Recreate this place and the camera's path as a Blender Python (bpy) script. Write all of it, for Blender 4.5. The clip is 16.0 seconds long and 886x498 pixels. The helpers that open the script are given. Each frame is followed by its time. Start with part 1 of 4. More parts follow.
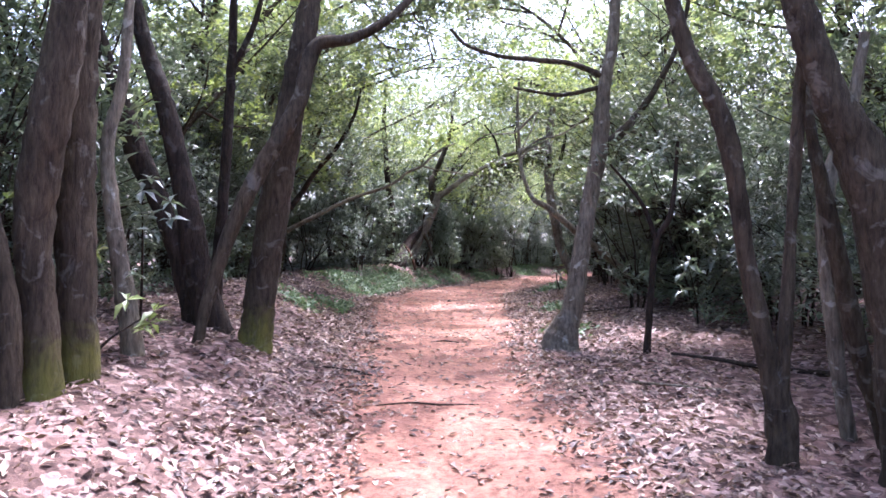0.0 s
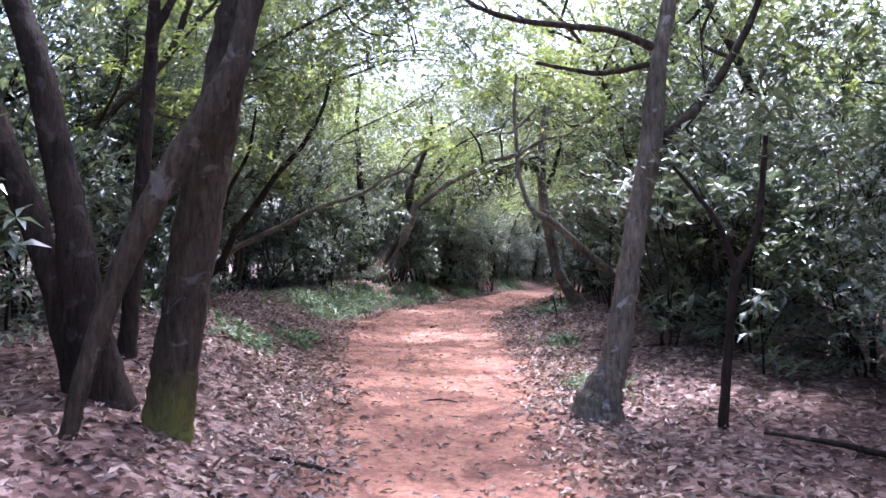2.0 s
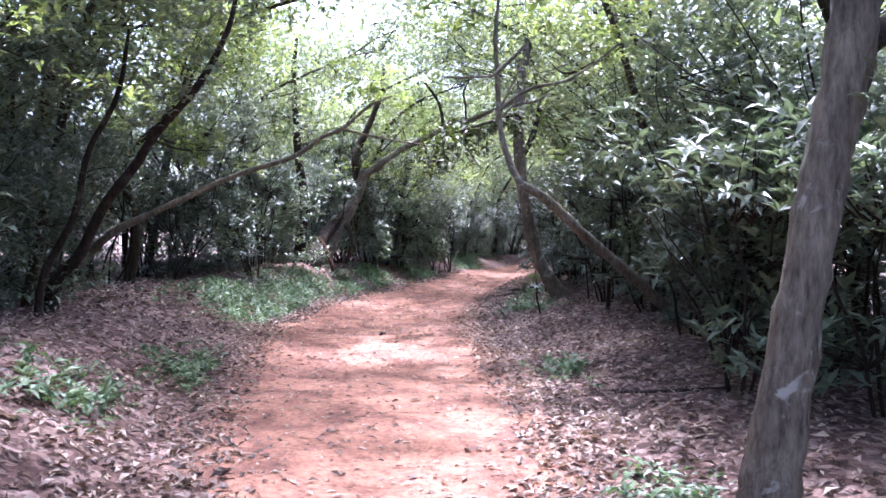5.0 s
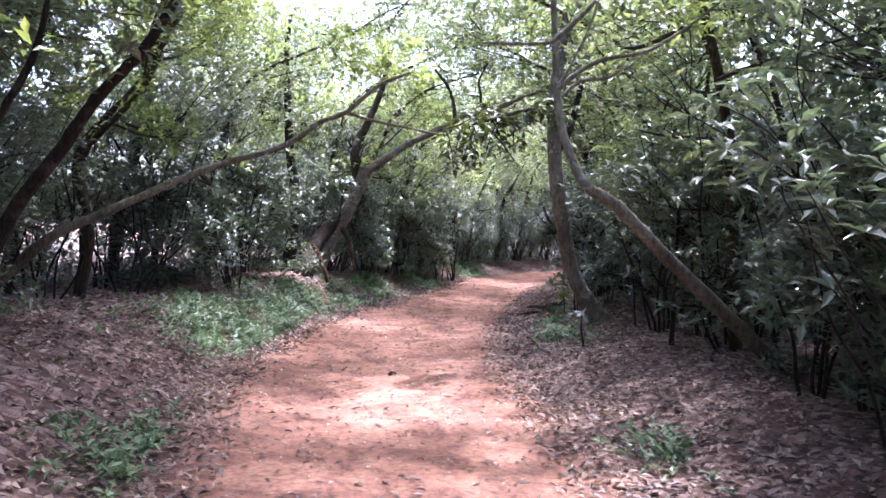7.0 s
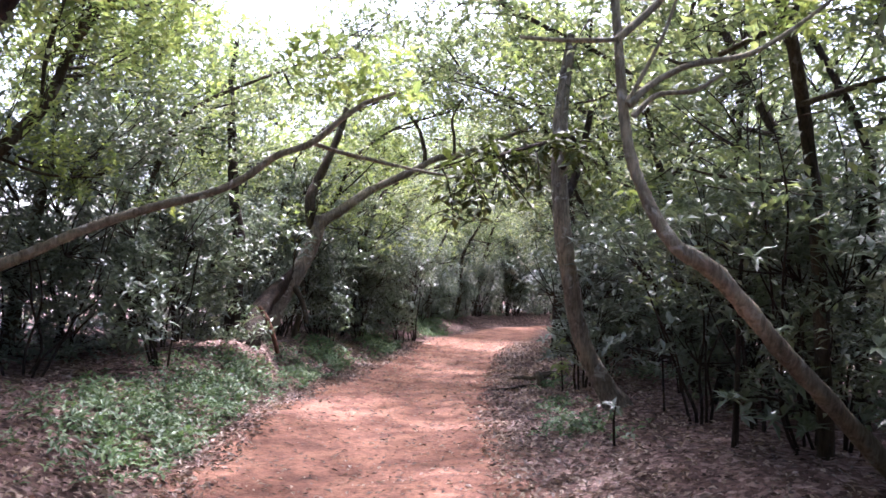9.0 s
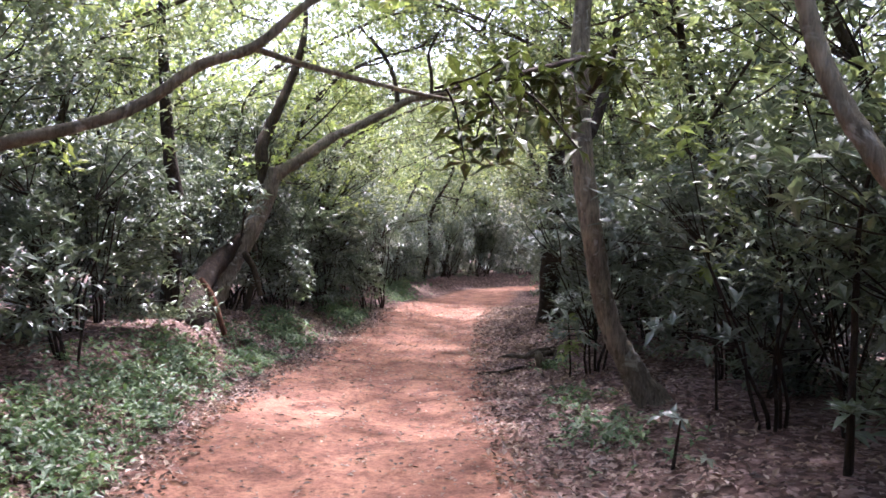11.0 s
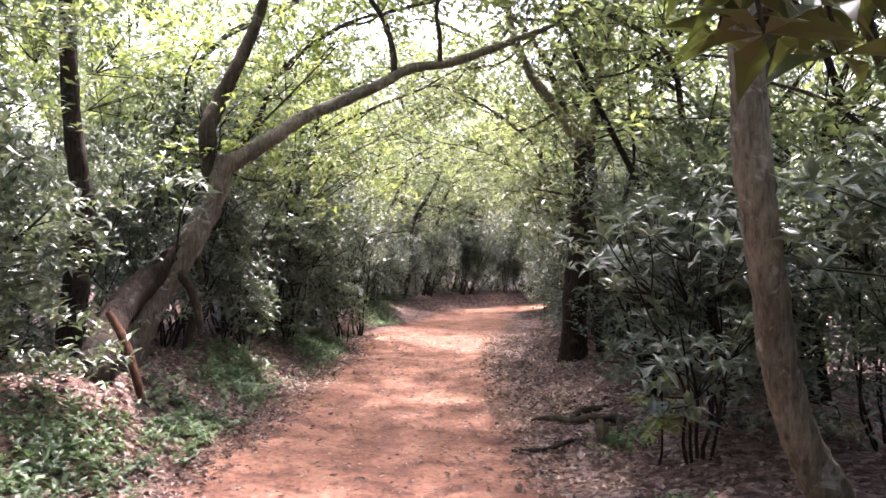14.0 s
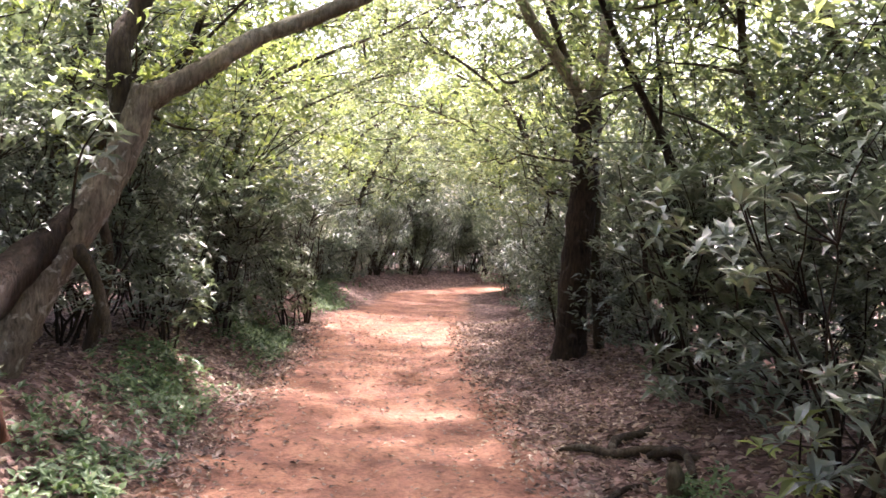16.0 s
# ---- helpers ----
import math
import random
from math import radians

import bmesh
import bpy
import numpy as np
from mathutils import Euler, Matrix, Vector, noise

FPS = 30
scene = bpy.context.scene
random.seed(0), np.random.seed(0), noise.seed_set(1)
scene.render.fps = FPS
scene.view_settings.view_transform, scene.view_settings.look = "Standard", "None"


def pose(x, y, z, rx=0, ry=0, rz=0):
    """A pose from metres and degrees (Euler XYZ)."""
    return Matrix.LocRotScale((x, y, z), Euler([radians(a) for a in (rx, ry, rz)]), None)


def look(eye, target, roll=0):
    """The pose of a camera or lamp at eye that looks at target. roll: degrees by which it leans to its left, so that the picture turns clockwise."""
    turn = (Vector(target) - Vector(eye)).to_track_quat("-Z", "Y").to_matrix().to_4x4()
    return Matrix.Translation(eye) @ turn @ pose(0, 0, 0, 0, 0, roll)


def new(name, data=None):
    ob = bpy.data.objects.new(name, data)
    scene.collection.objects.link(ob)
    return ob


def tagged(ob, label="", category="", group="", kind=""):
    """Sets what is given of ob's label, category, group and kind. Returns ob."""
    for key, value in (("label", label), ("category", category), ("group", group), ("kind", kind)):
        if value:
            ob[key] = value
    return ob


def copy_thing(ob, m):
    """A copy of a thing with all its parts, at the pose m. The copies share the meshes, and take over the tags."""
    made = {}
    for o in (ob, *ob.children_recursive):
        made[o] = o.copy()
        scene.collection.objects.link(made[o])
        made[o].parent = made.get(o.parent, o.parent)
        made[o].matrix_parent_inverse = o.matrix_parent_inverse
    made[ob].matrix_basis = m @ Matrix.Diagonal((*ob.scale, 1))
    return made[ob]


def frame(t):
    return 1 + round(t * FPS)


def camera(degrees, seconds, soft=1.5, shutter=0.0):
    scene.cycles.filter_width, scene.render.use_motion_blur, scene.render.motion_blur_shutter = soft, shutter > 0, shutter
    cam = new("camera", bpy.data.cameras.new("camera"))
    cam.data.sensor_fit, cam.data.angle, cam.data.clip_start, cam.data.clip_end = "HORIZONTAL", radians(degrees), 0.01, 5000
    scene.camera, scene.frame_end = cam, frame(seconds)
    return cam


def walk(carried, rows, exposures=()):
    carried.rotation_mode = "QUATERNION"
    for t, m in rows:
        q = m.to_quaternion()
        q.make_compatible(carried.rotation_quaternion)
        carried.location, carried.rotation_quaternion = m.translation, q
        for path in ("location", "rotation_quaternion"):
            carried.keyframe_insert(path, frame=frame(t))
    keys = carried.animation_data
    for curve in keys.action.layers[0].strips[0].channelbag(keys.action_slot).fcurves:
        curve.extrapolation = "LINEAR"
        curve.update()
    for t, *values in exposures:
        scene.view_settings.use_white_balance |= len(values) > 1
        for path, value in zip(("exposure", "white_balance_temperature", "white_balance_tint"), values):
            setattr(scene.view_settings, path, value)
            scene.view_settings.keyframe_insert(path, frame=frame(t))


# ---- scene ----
cam = camera(56.5, 16.0, soft=1.6)
PATH = [
    (0, (0.458, 0.001, 0.79), (0.368, 1.999, 0.807), -0.0),
    (0.5, (0.404, 0.486, 0.835), (0.309, 2.484, 0.859), 1.0),
    (1, (0.335, 0.951, 0.865), (0.261, 2.95, 0.898), 0.5),
    (1.5, (0.284, 1.466, 0.917), (0.244, 3.465, 0.954), 0.5),
    (2, (0.198, 1.971, 0.963), (0.178, 3.97, 0.999), 0.3),
    (2.5, (0.184, 2.467, 0.996), (0.172, 4.467, 1.026), -0.0),
    (3, (0.15, 2.968, 1.008), (0.156, 4.968, 1.036), 0.4),
    (3.5, (0.153, 3.481, 1.034), (0.198, 5.48, 1.054), -0.0),
    (4, (0.156, 3.971, 1.089), (0.233, 5.969, 1.086), 0.1),
    (4.2, (0.15, 4.202, 1.111), (0.235, 6.2, 1.106), 0.2),
    (6.3, (0.022, 6.253, 1.237), (0.118, 8.249, 1.144), 2.3),
    (6.5, (-0.019, 6.533, 1.247), (0.075, 8.529, 1.174), 2.6),
    (7, (-0.123, 7.026, 1.295), (0.0, 9.022, 1.259), 1.9),
    (7.5, (-0.221, 7.578, 1.337), (-0.061, 9.571, 1.333), 2.2),
    (8, (-0.312, 8.044, 1.395), (-0.114, 10.034, 1.405), 1.4),
    (8.5, (-0.334, 8.533, 1.451), (-0.11, 10.518, 1.535), 1.7),
    (9, (-0.392, 9.06, 1.442), (-0.14, 11.042, 1.53), 1.8),
    (9.5, (-0.411, 9.576, 1.429), (-0.127, 11.555, 1.478), 1.0),
    (10, (-0.433, 10.095, 1.435), (-0.124, 12.071, 1.43), 1.2),
    (10.2, (-0.432, 10.284, 1.463), (-0.111, 12.258, 1.456), 1.0),
    (12.3, (-0.31, 12.246, 1.569), (0.1, 14.203, 1.544), 2.2),
    (12.5, (-0.312, 12.458, 1.585), (0.114, 14.412, 1.569), 2.0),
    (13, (-0.31, 12.956, 1.583), (0.139, 14.905, 1.578), 1.7),
    (13.5, (-0.301, 13.489, 1.585), (0.137, 15.44, 1.592), 2.5),
    (14, (-0.302, 13.999, 1.573), (0.125, 15.953, 1.591), 1.8),
    (14.5, (-0.303, 14.498, 1.567), (0.127, 16.451, 1.588), 2.6),
    (15, (-0.331, 14.998, 1.555), (0.148, 16.94, 1.539), 3.1),
    (15.5, (-0.334, 15.57, 1.536), (0.205, 17.496, 1.508), 3.1),
    (16, (-0.339, 16.115, 1.537), (0.25, 18.026, 1.507), 2.8),
]
EXPOSURES = [(0.0, 2.95, 5250, 30), (1.0, 2.85, 5250, 30), (2.0, 2.75, 5200, 30), (3.0, 3.0, 5150, 30), (4.0, 3.15, 5050, 29), (6.5, 3.1, 5150, 28), (9.0, 3.0, 5500, 29), (12.0, 3.1, 5650, 29), (16.0, 3.5, 6250, 29)]
walk(cam, [(t, look(eye, target, roll)) for t, eye, target, roll in PATH], EXPOSURES)

# ---- daylight: hazy sky and a soft sun high behind the canopy ----
SUN_ELEVATION, SUN_ROTATION = 66.0, 22.0
world = bpy.data.worlds.new("sky")
scene.world = world
world.use_nodes = True
wn = world.node_tree.nodes
sky = wn.new("ShaderNodeTexSky")
sky.sky_type = "NISHITA"
sky.sun_disc = False
sky.sun_elevation, sky.sun_rotation = radians(SUN_ELEVATION), radians(SUN_ROTATION)
sky.dust_density, sky.air_density, sky.ozone_density = 6.0, 1.0, 0.6
world.node_tree.links.new(sky.outputs[0], wn["Background"].inputs[0])
wn["Background"].inputs[1].default_value = 0.15
lamp = bpy.data.lights.new("sun", "SUN")
lamp.energy, lamp.angle, lamp.color = 2.6, radians(3.5), (1.0, 0.95, 0.86)
sun = new("sun", lamp)
az, el = radians(SUN_ROTATION), radians(SUN_ELEVATION)
sun.matrix_world = look((math.sin(az) * math.cos(el) * 60, math.cos(az) * math.cos(el) * 60 + 15, math.sin(el) * 60), (0, 15, 0))


# ---- materials ----
def material(name):
    m = bpy.data.materials.new(name)
    m.use_nodes = True
    return m, m.node_tree.nodes, m.node_tree.links, m.node_tree.nodes["Principled BSDF"]


def ramp(nodes, stops):
    r = nodes.new("ShaderNodeValToRGB")
    el = r.color_ramp.elements
    while len(el) < len(stops):
        el.new(0.5)
    for e, (p, c) in zip(el, stops):
        e.position, e.color = p, (*c, 1)
    return r


def noise_node(nodes, links, coord, scale, detail=4, rough=0.6, dist=0.0):
    n = nodes.new("ShaderNodeTexNoise")
    n.inputs["Scale"].default_value, n.inputs["Detail"].default_value = scale, detail
    n.inputs["Roughness"].default_value, n.inputs["Distortion"].default_value = rough, dist
    links.new(coord, n.inputs["Vector"])
    return n


def mix_rgb(nodes, links, fac, a, b, blend="MIX"):
    m = nodes.new("ShaderNodeMix")
    m.data_type, m.blend_type = "RGBA", blend
    for sock, v in ((m.inputs["Factor"], fac), (m.inputs["A"], a), (m.inputs["B"], b)):
        if isinstance(v, bpy.types.NodeSocket):
            links.new(v, sock)
        elif isinstance(v, tuple):
            sock.default_value = (*v, 1)
        else:
            sock.default_value = v
    return m.outputs["Result"]


def leaf_material(name, colours, rough, through_light, spec=0.5):
    m, n, l, p = material(name)
    geo = n.new("ShaderNodeNewGeometry")
    r = ramp(n, [(i / (len(colours) - 1), c) for i, c in enumerate(colours)])
    l.new(geo.outputs["Random Per Island"], r.inputs[0])
    tc = n.new("ShaderNodeTexCoord")
    big = noise_node(n, l, tc.outputs["Object"], 0.9, 2)
    shade = ramp(n, [(0.3, (0.72, 0.72, 0.72)), (0.7, (1.25, 1.22, 1.0))])
    l.new(big.outputs[0], shade.inputs[0])
    col = mix_rgb(n, l, 1.0, r.outputs[0], shade.outputs[0], "MULTIPLY")
    l.new(col, p.inputs["Base Color"])
    p.inputs["Roughness"].default_value = rough
    p.inputs["Specular IOR Level"].default_value = spec
    t = n.new("ShaderNodeBsdfTranslucent")
    l.new(mix_rgb(n, l, 1.0, col, (1.2, 1.25, 0.8), "MULTIPLY"), t.inputs[0])
    mx = n.new("ShaderNodeMixShader")
    mx.inputs[0].default_value = through_light
    l.new(p.outputs[0], mx.inputs[1])
    l.new(t.outputs[0], mx.inputs[2])
    l.new(mx.outputs[0], n["Material Output"].inputs[0])
    return m


def bark_material(name, dark, pale, lichen, moss=0.0):
    m, n, l, p = material(name)
    tc = n.new("ShaderNodeTexCoord")
    mp = n.new("ShaderNodeMapping")
    mp.inputs["Scale"].default_value = (1, 1, 0.22)
    l.new(tc.outputs["Object"], mp.inputs[0])
    grain = noise_node(n, l, mp.outputs[0], 38, 6, 0.7)
    r = ramp(n, [(0.3, dark), (0.75, pale)])
    l.new(grain.outputs[0], r.inputs[0])
    spots = noise_node(n, l, tc.outputs["Object"], 7.5, 5, 0.62, 0.6)
    sr = ramp(n, [(0.58, (0, 0, 0)), (0.66, (1, 1, 1))])
    l.new(spots.outputs[0], sr.inputs[0])
    gate = n.new("ShaderNodeMath")
    gate.operation = "MULTIPLY"
    gate.inputs[1].default_value = lichen
    l.new(sr.outputs[0], gate.inputs[0])
    broad = noise_node(n, l, tc.outputs["Object"], 2.2, 3, 0.6, 0.4)
    br = ramp(n, [(0.3, (0.55, 0.52, 0.5)), (0.7, (1.35, 1.3, 1.25))])
    l.new(broad.outputs[0], br.inputs[0])
    toned = mix_rgb(n, l, 1.0, r.outputs[0], br.outputs[0], "MULTIPLY")
    col = mix_rgb(n, l, gate.outputs[0], toned, (0.33, 0.32, 0.27))
    if moss:
        sep = n.new("ShaderNodeSeparateXYZ")
        l.new(tc.outputs["Object"], sep.inputs[0])
        low = n.new("ShaderNodeMapRange")
        low.inputs["From Min"].default_value, low.inputs["From Max"].default_value = 0.62, -0.05
        l.new(sep.outputs["Z"], low.inputs[0])
        patch = noise_node(n, l, tc.outputs["Object"], 5, 6, 0.7, 1.0)
        mul = n.new("ShaderNodeMath")
        mul.operation = "MULTIPLY"
        l.new(low.outputs[0], mul.inputs[0])
        l.new(patch.outputs[0], mul.inputs[1])
        mr = ramp(n, [(0.2, (0, 0, 0)), (0.42, (moss, moss, moss))])
        l.new(mul.outputs[0], mr.inputs[0])
        col = mix_rgb(n, l, mr.outputs[0], col, (0.15, 0.15, 0.025))
    l.new(col, p.inputs["Base Color"])
    p.inputs["Roughness"].default_value = 0.9
    p.inputs["Specular IOR Level"].default_value = 0.15
    bump = n.new("ShaderNodeBump")
    bump.inputs["Strength"].default_value, bump.inputs["Distance"].default_value = 1.0, 0.02
    l.new(grain.outputs[0], bump.inputs["Height"])
    l.new(bump.outputs[0], p.inputs["Normal"])
    return m


BARK = bark_material("brown_bark", (0.016, 0.012, 0.009), (0.088, 0.072, 0.046), 0.22)
BARK_MOSSY = bark_material("mossy_bark", (0.016, 0.011, 0.009), (0.088, 0.072, 0.046), 0.2, 0.6)
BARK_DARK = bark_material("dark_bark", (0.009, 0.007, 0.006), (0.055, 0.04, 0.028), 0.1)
BARK_PALE = bark_material("pale_lichened_bark", (0.05, 0.044, 0.033), (0.27, 0.24, 0.18), 0.9)
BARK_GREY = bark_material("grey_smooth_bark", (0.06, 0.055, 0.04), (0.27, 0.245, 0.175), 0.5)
WOOD_RED = bark_material("rotten_red_wood", (0.035, 0.017, 0.011), (0.15, 0.07, 0.042), 0.1)

LEAF_SHRUB = leaf_material("shrub_leaf", [(0.06, 0.08, 0.06), (0.095, 0.125, 0.09), (0.135, 0.172, 0.12), (0.19, 0.225, 0.145)], 0.36, 0.32, 0.9)
LEAF_BLUE = leaf_material("dull_leaf", [(0.075, 0.095, 0.082), (0.115, 0.145, 0.122), (0.165, 0.2, 0.165)], 0.38, 0.3, 0.9)
LEAF_CANOPY = leaf_material("canopy_leaf", [(0.07, 0.09, 0.06), (0.11, 0.138, 0.085), (0.165, 0.197, 0.115), (0.24, 0.268, 0.14)], 0.4, 0.45)
LEAF_YOUNG = leaf_material("young_leaf", [(0.125, 0.165, 0.075), (0.2, 0.25, 0.1), (0.29, 0.325, 0.13)], 0.42, 0.5)
LEAF_BIG = leaf_material("broad_leaf", [(0.035, 0.05, 0.018), (0.055, 0.072, 0.022), (0.085, 0.1, 0.03)], 0.42, 0.22, 0.35)
LEAF_HERB = leaf_material("herb_leaf", [(0.056, 0.097, 0.051), (0.098, 0.16, 0.078), (0.157, 0.218, 0.106)], 0.45, 0.3)
LITTER = leaf_material("dry_leaf", [(0.042, 0.025, 0.02), (0.105, 0.063, 0.05), (0.175, 0.112, 0.09), (0.27, 0.19, 0.16), (0.43, 0.34, 0.3)], 0.5, 0.1)

GROUND, n, l, p = material("red_earth_and_leaf_litter")
tc = n.new("ShaderNodeTexCoord")
at = n.new("ShaderNodeAttribute")
at.attribute_name = "trodden"
fine = noise_node(n, l, tc.outputs["Object"], 22, 8, 0.75)
mid = noise_node(n, l, tc.outputs["Object"], 2.3, 5, 0.65, 0.7)
grit = noise_node(n, l, tc.outputs["Object"], 120, 3, 0.7)
soil = ramp(n, [(0.34, (0.15, 0.072, 0.05)), (0.46, (0.245, 0.12, 0.08)), (0.56, (0.325, 0.165, 0.107)), (0.7, (0.41, 0.222, 0.148))])
l.new(mid.outputs[0], soil.inputs[0])
specks = ramp(n, [(0.36, (0.45, 0.42, 0.42)), (0.52, (0.95, 0.95, 0.95)), (0.7, (1.3, 1.28, 1.25))])
l.new(fine.outputs[0], specks.inputs[0])
soil_c = mix_rgb(n, l, 1.0, soil.outputs[0], specks.outputs[0], "MULTIPLY")
cells = n.new("ShaderNodeTexVoronoi")
cells.inputs["Scale"].default_value = 19
warp = mix_rgb(n, l, 0.04, tc.outputs["Object"], fine.outputs["Color"])
l.new(warp, cells.inputs["Vector"])
sepc = n.new("ShaderNodeSeparateColor")
l.new(cells.outputs["Color"], sepc.inputs[0])
duff = ramp(n, [(0.0, (0.055, 0.031, 0.024)), (0.4, (0.12, 0.071, 0.056)), (0.75, (0.2, 0.128, 0.104)), (1.0, (0.32, 0.23, 0.198))])
l.new(sepc.outputs[0], duff.inputs[0])
duff_c = mix_rgb(n, l, 1.0, duff.outputs[0], specks.outputs[0], "MULTIPLY")
edge = n.new("ShaderNodeMath")
edge.operation = "MULTIPLY_ADD"
l.new(mid.outputs[0], edge.inputs[0])
edge.inputs[1].default_value = 0.7
off = n.new("ShaderNodeMath")
off.operation = "SUBTRACT"
l.new(at.outputs["Fac"], off.inputs[0])
off.inputs[1].default_value = 0.35
l.new(off.outputs[0], edge.inputs[2])
cut = ramp(n, [(0.24, (0, 0, 0)), (0.72, (1, 1, 1))])
l.new(edge.outputs[0], cut.inputs[0])
l.new(mix_rgb(n, l, cut.outputs[0], duff_c, soil_c), p.inputs["Base Color"])
p.inputs["Roughness"].default_value = 0.92
p.inputs["Specular IOR Level"].default_value = 0.2
hsum = n.new("ShaderNodeMath")
hsum.operation = "MULTIPLY_ADD"
l.new(fine.outputs[0], hsum.inputs[0])
hsum.inputs[1].default_value = 1.0
l.new(grit.outputs[0], hsum.inputs[2])
bump = n.new("ShaderNodeBump")
bump.inputs["Strength"].default_value, bump.inputs["Distance"].default_value = 0.6, 0.02
l.new(hsum.outputs[0], bump.inputs["Height"])
l.new(bump.outputs[0], p.inputs["Normal"])

# ---- the ground: a trodden path between low banks ----
STATIONS = (-60, 0, 4, 6, 8, 9.5, 11.5, 13.5, 15.5, 18, 20, 21.8, 24, 26, 28.5, 30.5, 34, 37, 42, 50)
LEFT = (-0.7, -0.6, -0.5, -0.65, -0.85, -1.1, -1.4, -1.6, -1.55, -1.35, -0.9, -0.35, 0.2, 0.75, 1.2, 1.75, 3.6, 4.5, 9.3, 24)
RIGHT = (1.5, 1.45, 1.3, 1.1, 1.08, 1.18, 1.2, 1.2, 1.2, 1.5, 1.95, 2.3, 2.85, 3.3, 4.0, 4.8, 5.9, 6.8, 12.3, 28)


def left_edge(y):
    return np.interp(y, STATIONS, LEFT)


def right_edge(y):
    return np.interp(y, STATIONS, RIGHT)


def smooth(t):
    t = np.clip(t, 0, 1)
    return t * t * (3 - 2 * t)


def ground_z(x, y):
    x, y = np.asarray(x, float), np.asarray(y, float)
    base = np.interp(y, (-60, -4, 0, 2, 4, 5.5, 8, 10, 400), (-0.9, -0.85, -0.62, -0.46, -0.25, -0.12, -0.04, 0, 0))
    a, b = left_edge(y), right_edge(y)
    rise_l = np.interp(y, (0, 4, 10, 18, 21, 26, 60), (0.2, 0.3, 0.45, 0.42, 0.55, 0.35, 0.3))
    rise_r = np.interp(y, (0, 4.5, 8, 15, 18, 60), (-0.12, -0.12, 0.1, 0.26, 0.28, 0.25))
    h = rise_l * smooth((a - x + 0.1) / 1.3) + rise_r * smooth((x - b) / 1.6)
    near = np.exp(-((x / 40) ** 2) - ((y - 15) / 60) ** 2)
    bumps = 0.022 * np.sin(2.1 * x + 0.7 * y) * np.sin(1.3 * y - 0.4 * x) + 0.014 * np.sin(4.7 * x + 1.1) * np.sin(3.9 * y + x)
    dip = -0.03 * smooth(1 - np.abs((x - (a + b) / 2) / (b - a) * 2))
    return base + h + (bumps + dip) * near


def axis(lo, hi, step, reach):
    mid = np.arange(lo, hi + step / 2, step)
    out = np.array([1, 3, 8, 20, 60, 200, reach])
    return np.concatenate([lo - out[::-1], mid, hi + out])


def mesh_object(name, verts, faces, mat, parent=None, shade=False):
    me = bpy.data.meshes.new(name)
    verts, faces = np.asarray(verts, np.float32), np.asarray(faces, np.int32)
    k = faces.shape[1]
    me.vertices.add(len(verts))
    me.vertices.foreach_set("co", verts.ravel())
    me.loops.add(faces.size)
    me.loops.foreach_set("vertex_index", faces.ravel())
    me.polygons.add(len(faces))
    me.polygons.foreach_set("loop_start", np.arange(len(faces), dtype=np.int32) * k)
    me.polygons.foreach_set("use_smooth", np.full(len(faces), shade))
    me.update(calc_edges=True)
    me.materials.append(mat)
    ob = new(name, me)
    if parent:
        ob.parent = parent
    return ob


gx, gy = axis(-9, 10, 0.1, 900), axis(-4, 46, 0.1, 900)
X, Y = np.meshgrid(gx, gy)
Z = ground_z(X, Y)
Z += np.where((np.abs(X) < 9) & (Y > -4) & (Y < 46), np.random.RandomState(3).normal(0, 0.006, X.shape), 0)
nx, ny = len(gx), len(gy)
idx = np.arange(nx * ny).reshape(ny, nx)
quads = np.stack([idx[:-1, :-1], idx[:-1, 1:], idx[1:, 1:], idx[1:, :-1]], -1).reshape(-1, 4)
ground = mesh_object("ground", np.stack([X, Y, Z], -1).reshape(-1, 3), quads, GROUND, shade=True)
tagged(ground, "red earth forest path between banks of brown leaf litter", "ground", kind="structure")
inside = np.minimum(X - left_edge(Y), right_edge(Y) - X)
attr = ground.data.attributes.new("trodden", "FLOAT", "POINT")
attr.data.foreach_set("value", smooth((inside + 0.5) / 1.3).astype(np.float32).ravel())


# ---- builders ----
def spline(nodes, per=5):
    q = np.array(nodes, float)
    q = np.vstack([2 * q[0] - q[1], q, 2 * q[-1] - q[-2]])
    out = []
    for i in range(1, len(q) - 2):
        for t in np.arange(per) / per:
            a, b, c, d = q[i - 1:i + 3]
            out.append(0.5 * (2 * b + (c - a) * t + (2 * a - 5 * b + 4 * c - d) * t * t + (3 * b - a - 3 * c + d) * t ** 3))
    out.append(q[-2])
    return np.array(out)


